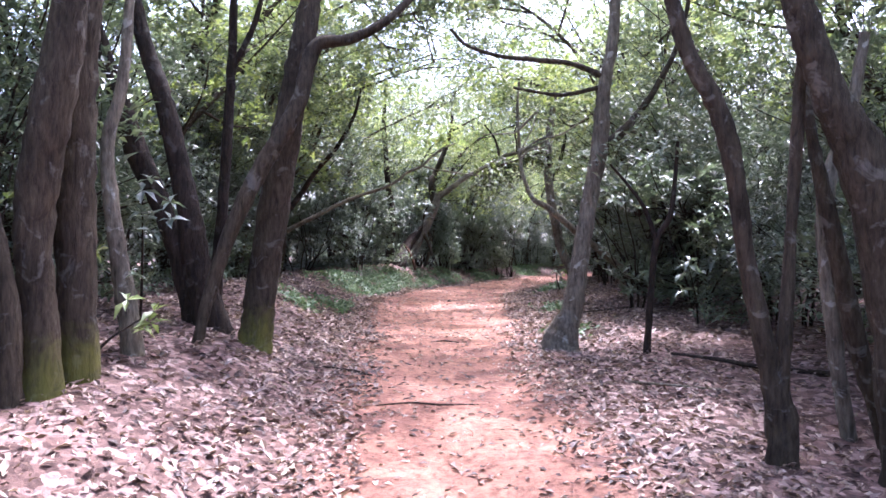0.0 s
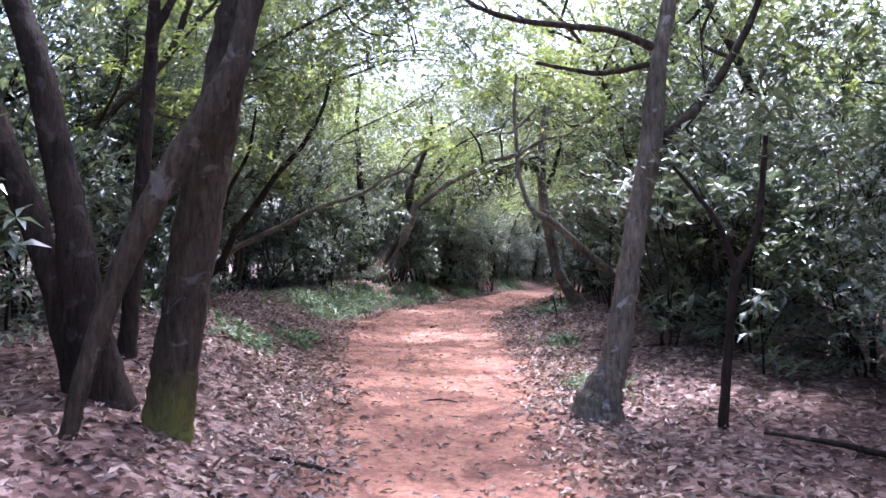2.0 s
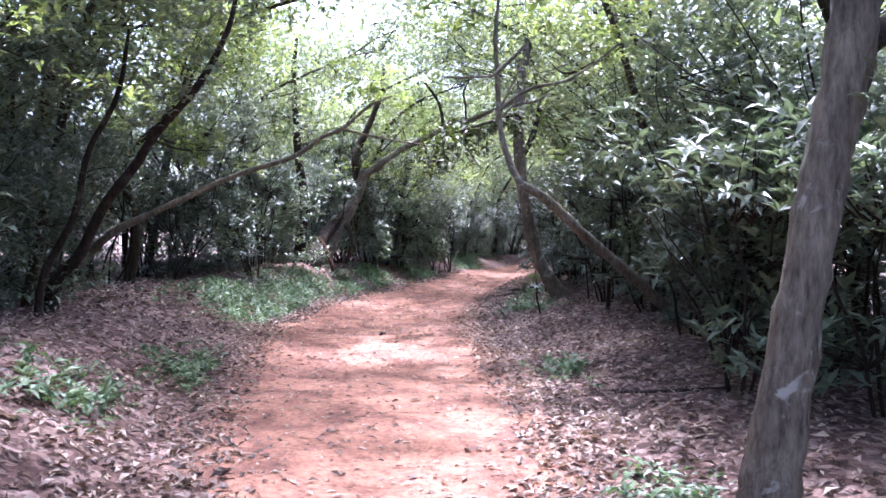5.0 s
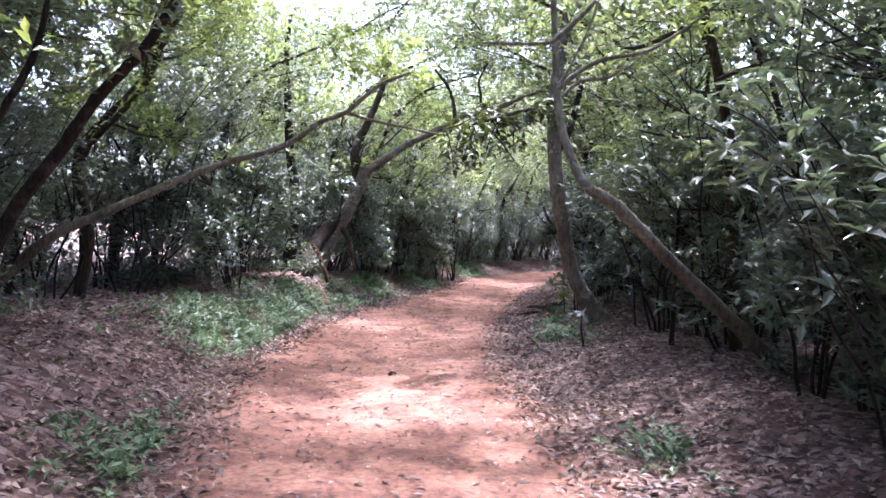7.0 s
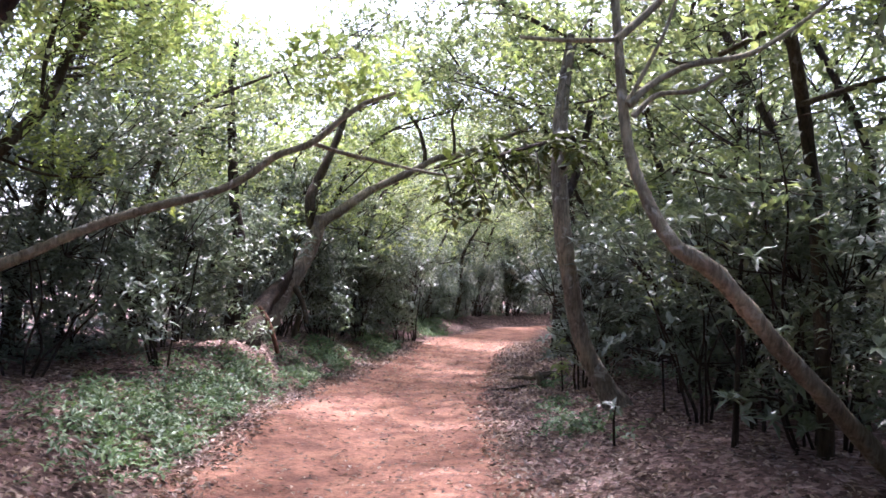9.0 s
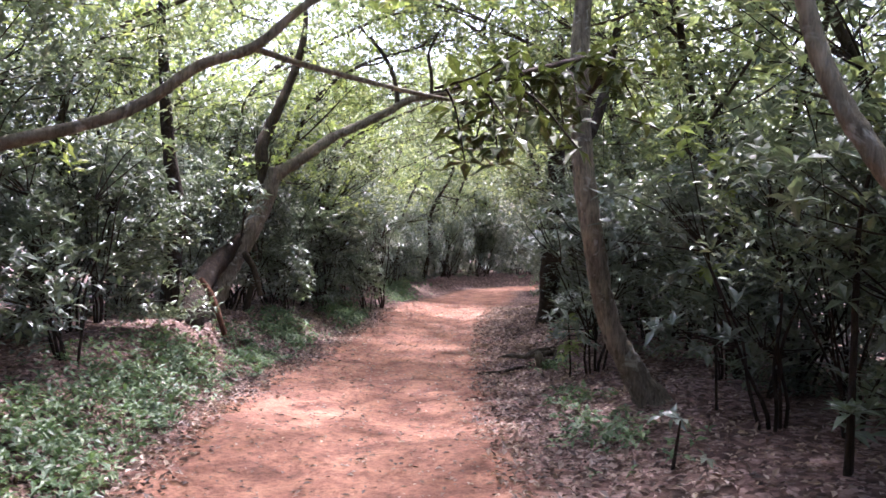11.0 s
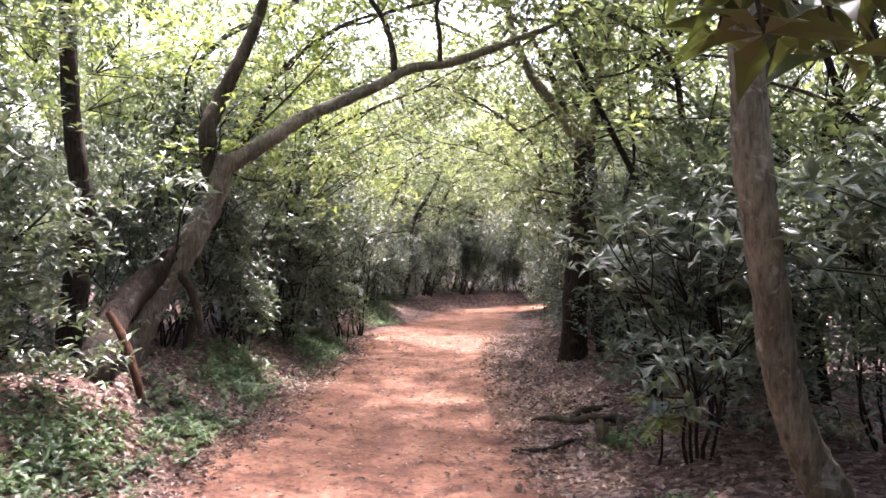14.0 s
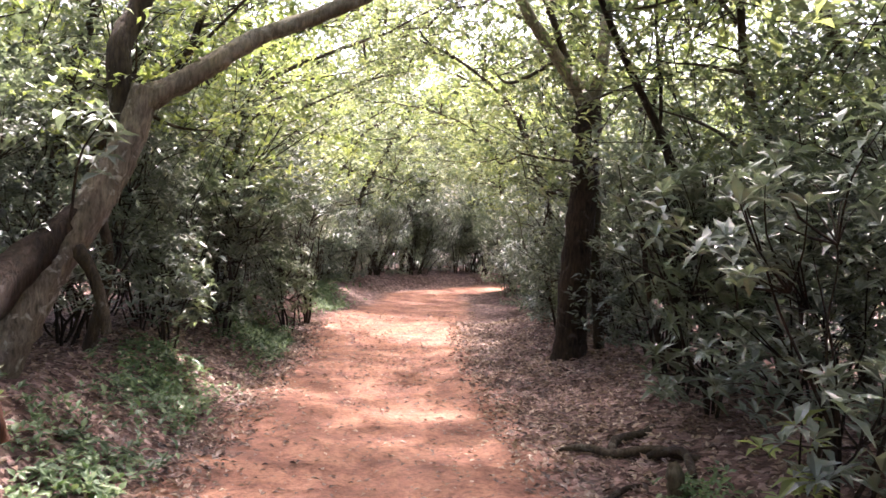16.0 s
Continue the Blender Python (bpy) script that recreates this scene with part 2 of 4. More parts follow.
def tube(nodes, sides=10, per=5, rough=0.07, seed=0):
    """Verts and quads of a limb that tapers along its nodes (x, y, z, radius)."""
    rs = np.random.RandomState(seed)
    c = spline(nodes, per)
    c[:, 3] = np.maximum(c[:, 3], 0.003)
    d = np.gradient(c[:, :3], axis=0)
    d /= np.linalg.norm(d, axis=1, keepdims=True) + 1e-9
    ref = np.array([0.31, 0.95, 0.05])
    u = np.cross(d, ref)
    u /= np.linalg.norm(u, axis=1, keepdims=True) + 1e-9
    v = np.cross(d, u)
    ang = np.arange(sides) / sides * 2 * math.pi
    lump = 1 + rs.normal(0, rough, (len(c), sides)) + 0.07 * np.sin(2 * ang + rs.uniform(0, 6))[None]
    r = c[:, 3:4] * lump
    ring = c[:, None, :3] + r[..., None] * (np.cos(ang)[None, :, None] * u[:, None] + np.sin(ang)[None, :, None] * v[:, None])
    k = np.arange(len(c) * sides).reshape(len(c), sides)
    nxt = np.roll(k, -1, 1)
    f = np.stack([k[:-1], nxt[:-1], nxt[1:], k[1:]], -1).reshape(-1, 4)
    return ring.reshape(-1, 3), f


def merged(pieces):
    vs, fs, n0 = [], [], 0
    for v, f in pieces:
        vs.append(v)
        fs.append(f + n0)
        n0 += len(v)
    return np.vstack(vs), np.vstack(fs)


def leaves(base, along, face, length, ratio=0.38, fold=0.22, droop=0.15):
    """Folded, pointed leaves: four triangles each, from arrays of places, directions and normals."""
    along = along / (np.linalg.norm(along, axis=1, keepdims=True) + 1e-9)
    side = np.cross(along, face)
    side /= np.linalg.norm(side, axis=1, keepdims=True) + 1e-9
    up = np.cross(side, along)
    L = length[:, None]
    w = L * ratio / 2
    p0 = base
    pm = base + along * L * 0.5
    pl = base + along * L * 0.45 - side * w + up * w * fold * 2
    pr = base + along * L * 0.45 + side * w + up * w * fold * 2
    pt = base + along * L - up * L * droop
    v = np.stack([p0, pl, pm, pr, pt], 1).reshape(-1, 3)
    k = np.arange(len(base))[:, None, None] * 5
    f = (k + np.array([[0, 2, 1], [0, 3, 2], [1, 2, 4], [2, 3, 4]])[None]).reshape(-1, 3)
    return v, f


def rosettes(rs, centres, per, length, ratio=0.36, tilt=0.35, spread=0.03):
    """Whorls of leaves at twig tips."""
    n0 = len(centres)
    c = np.repeat(centres, per, 0)
    a = np.tile(np.arange(per) / per * 2 * math.pi, n0) + np.repeat(rs.uniform(0, 6.3, n0), per) + rs.normal(0, 0.25, n0 * per)
    lean = np.repeat(rs.normal(0, 0.35, (n0, 2)), per, 0)
    z = rs.normal(tilt, 0.35, n0 * per) + lean[:, 0] * np.cos(a) + lean[:, 1] * np.sin(a)
    along = np.stack([np.cos(a), np.sin(a), z], -1)
    face = np.stack([-0.5 * np.cos(a) * z, -0.5 * np.sin(a) * z, np.ones_like(a)], -1) + rs.normal(0, 0.25, (n0 * per, 3))
    return leaves(c + rs.normal(0, spread, c.shape), along, face, length * rs.uniform(0.6, 1.25, n0 * per), ratio)


def part_mesh(name, vf, mat, parent, shade=True, label=""):
    ob = mesh_object(name, vf[0], vf[1], mat, parent, shade)
    if label:
        tagged(ob, label)
    return ob


def rooted(nodes, drop=0.2, flare=1.25):
    x, y, z, r = nodes[0]
    g = float(ground_z(x, y))
    dx, dy = nodes[1][0] - x, nodes[1][1] - y
    low = (x - 0.15 * dx, y - 0.15 * dy, min(z, g) - drop, r * flare)
    return [low] + list(nodes)


def thing(name, x, y, label, category, group=""):
    e = new(name)
    e.location = (x, y, float(ground_z(x, y)))
    return tagged(e, label, category, group)


def shift(vf, e):
    return vf[0] - np.array(e.location), vf[1]


def blob_points(rs, centres, radii, n0):
    """Points in a shell-heavy spread round several centres."""
    centres, radii = np.array(centres, float), np.array(radii, float)
    pick = rs.choice(len(centres), n0, p=radii ** 2 / (radii ** 2).sum())
    d = rs.normal(size=(n0, 3))
    d /= np.linalg.norm(d, axis=1, keepdims=True)
    return centres[pick] + d * (radii[pick] * rs.uniform(0.35, 1.0, n0) ** 0.6)[:, None] * np.array([1, 1, 0.75])


def hero_tree(parts_in, mats, label, name="tree", crown=None, seed=0, sides=12):
    """A tree from its stems and boughs, with an optional crown: (centres, radii, whorls, leaf length, material)."""
    x, y = parts_in[0][1][0][:2]
    e = thing(name, x, y, label, "tree")
    for i, (kind, nodes) in enumerate(parts_in):
        if kind == "trunk":
            nodes = rooted(nodes)
        vf = tube(nodes, sides if kind == "trunk" else 8, 8, 0.06, seed * 31 + i)
        part_mesh(kind, shift(vf, e), mats[min(i, len(mats) - 1)], e)
    if crown:
        rs = np.random.RandomState(seed + 500)
        centres, radii, count, length, mat = crown
        pts = blob_points(rs, centres, radii, count)
        ob = part_mesh("crown", shift(rosettes(rs, pts, 6, length, 0.42), e), mat, e, False)
        tagged(ob, kind="stuff")
    return e


# ---- the trees beside the path ----
TREE_NODES = {
    "A_front": [(-1.82, 4.2, -0.11, 0.139), (-1.84, 4.2, 0.48, 0.095), (-1.87, 4.2, 0.95, 0.1), (-1.81, 4.2, 1.39, 0.113), (-1.72, 4.2, 1.83, 0.1), (-1.66, 4.2, 2.3, 0.082), (-1.63, 4.2, 2.87, 0.067)],
    "A_back": [(-1.76, 4.5, -0.11, 0.113), (-1.79, 4.5, 0.64, 0.106), (-1.81, 4.5, 1.27, 0.121), (-1.78, 4.5, 1.91, 0.106), (-1.75, 4.5, 2.38, 0.1), (-1.7, 4.5, 3.01, 0.078)],
    "A_thin": [(-1.73, 5.1, 0.23, 0.075), (-1.8, 5.1, 0.7, 0.062), (-1.87, 5.1, 1.16, 0.053), (-1.89, 5.1, 1.52, 0.045), (-1.8, 5.1, 1.87, 0.039), (-1.75, 5.1, 2.41, 0.032), (-1.72, 5.1, 2.94, 0.025)],
    "A_edge": [(-1.88, 4.0, 0.04, 0.07), (-1.88, 4.0, 0.49, 0.053), (-1.94, 4.0, 0.88, 0.039), (-2.05, 4.0, 1.36, 0.034), (-2.11, 4.0, 1.93, 0.025)],
    "L_main": [(-1.25, 6.2, 0.15, 0.127), (-1.19, 6.2, 0.61, 0.111), (-1.11, 6.2, 1.13, 0.111), (-1.03, 6.2, 1.62, 0.112), (-0.94, 6.2, 2.11, 0.1), (-0.88, 6.2, 2.44, 0.092), (-0.82, 6.2, 2.84, 0.074), (-0.77, 6.2, 3.5, 0.058)],
    "L_cross": [(-1.48, 5.6, 0.22, 0.04), (-1.37, 5.68, 0.72, 0.05), (-1.18, 5.76, 1.24, 0.061), (-0.99, 5.83, 1.61, 0.065), (-0.85, 5.91, 1.91, 0.063), (-0.75, 5.99, 2.32, 0.056), (-0.5, 6.07, 2.4, 0.043), (-0.26, 6.14, 2.54, 0.036), (-0.08, 6.22, 2.73, 0.029), (0.2, 6.3, 3.06, 0.022)],
    "L_dark1": [(-1.58, 6.3, 0.13, 0.142), (-1.71, 6.3, 0.59, 0.113), (-1.8, 6.3, 1.13, 0.087), (-1.91, 6.3, 1.63, 0.076), (-2.02, 6.3, 2.07, 0.068), (-2.16, 6.3, 2.47, 0.058), (-2.31, 6.3, 3.08, 0.046)],
    "L_dark2": [(-1.76, 6.35, 0.25, 0.1), (-1.96, 6.35, 0.99, 0.083), (-2.24, 6.35, 1.63, 0.095), (-2.38, 6.35, 2.04, 0.084), (-2.49, 6.35, 2.35, 0.07), (-2.68, 6.35, 2.9, 0.052)],
    "L_back": [(-2.01, 7.6, 0.47, 0.068), (-1.95, 7.6, 1.19, 0.057), (-1.91, 7.6, 1.78, 0.053), (-1.87, 7.6, 2.46, 0.047), (-1.85, 7.6, 2.89, 0.043), (-1.84, 7.6, 3.75, 0.03)],
    "L_back_f": [(-1.87, 7.6, 2.51, 0.034), (-1.76, 7.6, 2.72, 0.03), (-1.64, 7.6, 2.98, 0.026), (-1.5, 7.6, 3.53, 0.019)],
    "R_main": [(1.18, 7.5, -0.01, 0.165), (1.22, 7.5, 0.13, 0.125), (1.28, 7.5, 0.27, 0.095), (1.31, 7.5, 0.42, 0.086), (1.38, 7.5, 0.88, 0.073), (1.46, 7.5, 1.37, 0.07), (1.54, 7.5, 1.79, 0.074), (1.56, 7.5, 2.12, 0.063), (1.59, 7.5, 2.37, 0.053), (1.66, 7.5, 2.78, 0.049), (1.69, 7.5, 3.28, 0.043), (1.74, 7.5, 3.95, 0.031)],
    "R_fork": [(1.55, 7.5, 1.77, 0.05), (1.73, 7.5, 1.9, 0.046), (1.87, 7.5, 2.06, 0.036), (2.03, 7.5, 2.29, 0.03), (2.24, 7.5, 2.7, 0.023), (2.36, 7.5, 3.2, 0.017)],
    "R_br": [(1.56, 7.5, 2.42, 0.033), (1.29, 7.5, 2.53, 0.027), (0.96, 7.5, 2.57, 0.025), (0.63, 7.5, 2.61, 0.021), (0.34, 7.5, 2.71, 0.017), (0.19, 7.5, 2.86, 0.015)],
    "R_br2": [(1.52, 7.5, 2.31, 0.021), (1.21, 7.5, 2.25, 0.019), (0.96, 7.5, 2.28, 0.014), (0.76, 7.5, 2.32, 0.012)],
    "R2": [(1.87, 7.05, 0.03, 0.032), (1.91, 7.05, 0.58, 0.027), (1.95, 7.05, 0.92, 0.027), (2.06, 7.05, 1.12, 0.022), (2.1, 7.05, 1.38, 0.02), (2.13, 7.05, 1.76, 0.014)],
    "R2_f": [(1.95, 7.05, 0.92, 0.023), (1.85, 7.05, 1.19, 0.019), (1.72, 7.05, 1.38, 0.015), (1.56, 7.05, 1.57, 0.011)],
    "B": [(2.02, 4.35, -0.37, 0.082), (2.01, 4.35, -0.05, 0.077), (1.94, 4.35, 0.3, 0.056), (1.84, 4.35, 0.77, 0.045), (1.78, 4.35, 1.24, 0.05), (1.69, 4.35, 1.57, 0.05), (1.55, 4.35, 1.83, 0.045), (1.46, 4.35, 2.13, 0.04), (1.39, 4.35, 2.43, 0.034), (1.32, 4.35, 2.9, 0.027)],
    "B2": [(2.01, 4.35, 0.07, 0.05), (2.04, 4.35, 0.48, 0.041), (2.07, 4.35, 0.95, 0.032), (2.1, 4.35, 1.39, 0.037), (2.13, 4.35, 1.83, 0.032), (2.19, 4.35, 2.35, 0.026)],
    "C": [(2.59, 4.2, -0.35, 0.131), (2.52, 4.2, 0.6, 0.126), (2.37, 4.2, 1.25, 0.12), (2.21, 4.2, 1.59, 0.087), (2.1, 4.2, 1.9, 0.079), (2.02, 4.2, 2.19, 0.072), (1.94, 4.2, 2.7, 0.058)],
    "C2": [(2.61, 4.9, -0.35, 0.049), (2.53, 4.9, 0.18, 0.046), (2.47, 4.9, 0.8, 0.049), (2.48, 4.9, 1.2, 0.049), (2.6, 4.9, 1.56, 0.04), (2.7, 4.9, 2.09, 0.03)],
    "C3": [(2.72, 4.7, -0.27, 0.053), (2.55, 4.7, 0.33, 0.054), (2.43, 4.7, 0.9, 0.051), (2.32, 4.7, 1.43, 0.032), (2.26, 4.7, 1.91, 0.022)],
    "Lb": [(-3.921, 14.4, 0.45, 0.055), (-3.571, 14.5, 0.75, 0.05), (-3.171, 14.5, 1.127, 0.045), (-2.75, 14.6, 1.369, 0.04), (-2.415, 14.7, 1.548, 0.036), (-2.048, 14.75, 1.738, 0.033), (-1.671, 14.82, 1.899, 0.031), (-1.278, 14.9, 2.032, 0.029), (-1.063, 15.0, 2.16, 0.027), (-0.854, 15.0, 2.323, 0.026), (-0.6, 15.05, 2.444, 0.025), (-0.407, 15.05, 2.62, 0.021), (-0.233, 15.1, 2.76, 0.019), (-0.01, 15.1, 2.854, 0.013)],
    "Lb_f": [(-0.622, 15.05, 2.443, 0.016), (-0.399, 15.1, 2.389, 0.014), (-0.126, 15.2, 2.352, 0.013), (0.229, 15.3, 2.306, 0.011), (0.598, 15.4, 2.277, 0.006)],
    "DL": [(-3.016, 12.6, 0.682, 0.065), (-2.78, 12.55, 0.938, 0.054), (-2.554, 12.5, 1.37, 0.049), (-2.252, 12.45, 1.759, 0.045), (-2.03, 12.4, 2.078, 0.040), (-1.698, 12.35, 2.436, 0.035), (-1.433, 12.3, 2.899, 0.026), (-1.332, 12.3, 3.286, 0.018)],
    "DL2": [(-2.949, 12.2, 0.752, 0.036), (-2.708, 12.25, 1.296, 0.032), (-2.613, 12.3, 1.84, 0.027), (-2.364, 12.3, 2.35, 0.023), (-2.267, 12.3, 2.925, 0.014)],
    "RL": [(3.69, 14.0, -0.151, 0.075), (3.364, 13.9, 0.118, 0.068), (2.935, 13.75, 0.464, 0.06), (2.46, 13.55, 0.839, 0.055), (2.053, 13.35, 1.141, 0.05), (1.766, 13.2, 1.372, 0.047), (1.505, 13.08, 1.569, 0.045), (1.325, 13.05, 1.662, 0.04), (1.233, 13.1, 1.797, 0.034), (1.168, 13.2, 2.0, 0.031), (1.117, 13.25, 2.204, 0.029), (1.096, 13.3, 2.449, 0.027), (1.079, 13.35, 2.82, 0.024), (1.063, 13.4, 3.218, 0.022), (1.09, 13.4, 3.609, 0.015)],
    "RL_r": [(1.09, 13.2, 2.42, 0.024), (1.21, 13.2, 2.53, 0.018), (1.42, 13.2, 2.65, 0.017), (1.77, 13.2, 2.74, 0.014), (2.06, 13.2, 2.93, 0.011), (2.32, 13.2, 3.14, 0.009)],
    "RL_r2": [(1.02, 13.2, 2.76, 0.021), (1.2, 13.2, 2.93, 0.018), (1.35, 13.2, 3.09, 0.015)],
    "RL_r3": [(1.12, 13.2, 2.36, 0.018), (1.25, 13.2, 2.48, 0.015), (1.46, 13.2, 2.52, 0.012), (1.61, 13.2, 2.62, 0.009)],
    "RL_r4": [(1.09, 13.2, 2.44, 0.013), (1.17, 13.2, 2.59, 0.012), (1.29, 13.2, 2.84, 0.01), (1.38, 13.2, 3.12, 0.009)],
    "RL_l": [(1.01, 13.2, 2.76, 0.015), (0.74, 13.2, 2.74, 0.013), (0.5, 13.2, 2.74, 0.01)],
    "T": [(2.62, 17.5, 0.18, 0.16), (2.5, 17.5, 0.34, 0.125), (2.3, 17.5, 0.66, 0.1), (2.16, 17.5, 0.98, 0.092), (2.04, 17.48, 1.5, 0.09), (1.95, 17.48, 2.0, 0.092), (1.91, 17.48, 2.35, 0.088), (1.89, 17.5, 2.75, 0.085), (1.93, 17.6, 3.4, 0.075), (2.05, 17.7, 4.2, 0.055)],
    "T_f": [(1.9, 17.5, 2.3, 0.05), (2.08, 17.6, 2.6, 0.045), (2.2, 17.7, 2.95, 0.04), (2.3, 17.75, 3.4, 0.03)],
    "sap": [(2.73, 15.2, 0.22, 0.03), (2.74, 15.2, 0.74, 0.022), (2.75, 15.2, 1.27, 0.02), (2.76, 15.2, 1.67, 0.015), (2.82, 15.2, 1.99, 0.01)],
    "LT": [(-1.648, 21.9, 0.325, 0.25), (-1.481, 22.0, 0.697, 0.2), (-1.252, 22.1, 1.135, 0.15), (-0.998, 22.2, 1.594, 0.13), (-0.783, 22.3, 2.095, 0.115), (-0.671, 22.3, 2.481, 0.105)],
    # root flare; its dark bark colour carries the shade of the split's hollow
    "LT_buttress": [(-0.942, 22.25, 1.674, 0.09), (-1.301, 22.0, 1.285, 0.13), (-1.514, 21.6, 0.97, 0.15), (-1.571, 21.2, 0.656, 0.16), (-1.621, 21.1, 0.458, 0.18)],
    "LT_b": [(-0.784, 22.35, 2.047, 0.1), (-0.867, 22.4, 2.698, 0.095), (-0.772, 22.5, 3.039, 0.085), (-0.633, 22.5, 3.372, 0.075), (-0.472, 22.6, 3.791, 0.065), (-0.336, 22.6, 4.296, 0.05), (-0.304, 22.7, 4.777, 0.035)],
    "LT_br": [(-0.697, 22.3, 2.386, 0.1), (-0.412, 22.3, 2.562, 0.085), (-0.165, 22.3, 2.749, 0.078), (0.089, 22.35, 2.937, 0.07), (0.458, 22.4, 3.129, 0.066), (0.832, 22.4, 3.326, 0.062), (1.139, 22.45, 3.516, 0.056), (1.576, 22.5, 3.626, 0.052), (2.038, 22.5, 3.815, 0.046), (2.392, 22.5, 3.978, 0.04), (2.65, 22.55, 4.101, 0.033), (3.035, 22.6, 4.346, 0.025), (3.406, 22.6, 4.629, 0.015)],
    "LT_u1": [(0.969, 22.42, 3.426, 0.035), (0.946, 22.45, 3.68, 0.032), (0.843, 22.5, 4.016, 0.028), (0.576, 22.5, 4.373, 0.02)],
    "LT_u2": [(1.453, 22.47, 3.612, 0.03), (1.446, 22.5, 3.913, 0.028), (1.404, 22.5, 4.191, 0.022), (1.535, 22.5, 4.489, 0.016)],
    "LT_prop": [(-1.083, 22.1, 1.365, 0.06), (-0.962, 22.0, 1.225, 0.042), (-0.873, 21.95, 1.009, 0.038), (-0.826, 21.9, 0.795, 0.034)],
    "LT_fang": [(-1.437, 20.7, 1.063, 0.03), (-1.298, 20.6, 0.858, 0.036), (-1.196, 20.5, 0.6, 0.034), (-1.152, 20.5, 0.446, 0.03)],
    "LT_dead": [(-1.95, 21.8, 0.61, 0.12), (-1.9, 21.8, 1.26, 0.11), (-1.85, 21.8, 1.83, 0.1), (-1.98, 21.8, 2.66, 0.08), (-2.05, 21.8, 3.59, 0.07), (-2.1, 21.85, 4.4, 0.05), (-2.05, 21.9, 5.1, 0.03)],
    "FF": [(4.04, 25.0, 0.31, 0.192), (4.05, 25.0, 1.27, 0.166), (4.11, 25.0, 2.07, 0.154), (4.12, 25.0, 3.19, 0.134)],
    "FF_l": [(4.12, 25.0, 3.15, 0.102), (3.72, 25.0, 3.65, 0.084), (3.28, 25.0, 4.17, 0.071), (2.98, 25.0, 4.78, 0.059), (2.87, 25.0, 5.4, 0.05)],
    "FF_r": [(4.14, 25.0, 3.15, 0.09), (4.27, 25.0, 3.69, 0.076), (4.33, 25.0, 4.5, 0.067), (4.5, 25.0, 5.32, 0.055), (4.67, 25.0, 5.99, 0.043)],
}


def named(*names):
    return [("trunk" if n0[0] == "*" else "branch", TREE_NODES[n0.strip("*")]) for n0 in names]


hero_tree(named("*A_front", "*A_back"), [BARK_MOSSY], "twin-stemmed tree with brown bark and yellow moss at its foot", seed=1,
          crown=([(-2.4, 4.4, 4.0), (-1.9, 5.6, 4.6), (-3.3, 5, 4.2)], [0.9, 1.0, 1.0], 420, 0.12, LEAF_CANOPY))
hero_tree(named("*A_thin"), [BARK_PALE], "thin crooked tree with pale grey bark", seed=2,
          crown=([(-2.2, 5.6, 3.3), (-2.6, 6.2, 3.6)], [0.5, 0.6], 120, 0.12, LEAF_CANOPY))
hero_tree(named("*A_edge"), [BARK], "slim tree with grey-brown bark in leaf litter", seed=3,
          crown=([(-2.6, 3.8, 2.9)], [0.5], 70, 0.12, LEAF_CANOPY))
hero_tree(named("*L_main"), [BARK_MOSSY], "straight tree with dark brown bark and a mossy foot", seed=4,
          crown=([(-0.7, 6.4, 4.5), (-1.5, 7.4, 4.9), (-0.2, 7.6, 4.7)], [0.8, 1.1, 0.8], 420, 0.12, LEAF_CANOPY))
hero_tree(named("*L_cross"), [BARK], "slender tree leaning across its neighbour and arching towards the path", seed=5,
          crown=([(0.5, 6.8, 3.9), (0.1, 7.6, 4.2)], [0.5, 0.6], 140, 0.11, LEAF_CANOPY))
hero_tree(named("*L_dark1", "*L_dark2"), [BARK_DARK], "dark forked tree leaning away from the path", seed=6,
          crown=([(-2.7, 6.5, 3.9), (-3.4, 7.2, 4.2), (-2.6, 8, 4.6)], [0.9, 1.0, 1.0], 420, 0.12, LEAF_CANOPY))
hero_tree(named("*L_back", "L_back_f"), [BARK_DARK], "thin dark tree forking above the understorey", seed=7,
          crown=([(-1.8, 8, 4.2), (-1.3, 8.6, 4.4)], [0.8, 0.8], 260, 0.12, LEAF_CANOPY))
hero_tree(named("*R_main", "R_fork", "R_br", "R_br2"), [BARK_PALE, BARK], "forked tree with lichen-spotted bark and a flared foot", seed=8,
          crown=([(2.2, 7.9, 4.1), (1.6, 8.6, 4.5), (2.9, 8, 3.6), (2.6, 7.7, 2.7), (0.5, 8.0, 3.35)], [0.9, 1.0, 0.8, 0.55, 0.35], 520, 0.1, LEAF_CANOPY))
hero_tree(named("*R2", "R2_f"), [BARK_DARK], "dark thin sapling with forked top in leaf litter", "sapling", seed=9,
          crown=([(2.2, 7.2, 1.9), (2.6, 7.5, 2.2), (1.65, 7.2, 1.7), (2.9, 7.4, 1.5)], [0.5, 0.55, 0.3, 0.5], 170, 0.1, LEAF_SHRUB))
hero_tree(named("*B", "B2"), [BARK], "crooked two-stemmed tree with brown bark", seed=10,
          crown=([(1.5, 4.6, 3.6), (2.3, 4.8, 3.4)], [0.6, 0.8], 200, 0.11, LEAF_CANOPY))
hero_tree(named("*C"), [BARK], "thick leaning tree with smooth brown bark", seed=11,
          crown=([(1.9, 4.6, 3.9), (2.8, 4.4, 3.8)], [0.7, 0.9], 240, 0.12, LEAF_CANOPY))
hero_tree(named("*C2"), [BARK_PALE], "thin tree with pale blotched bark", seed=12,
          crown=([(2.9, 5.1, 2.6), (3.2, 5.4, 3.0)], [0.5, 0.6], 110, 0.11, LEAF_CANOPY))
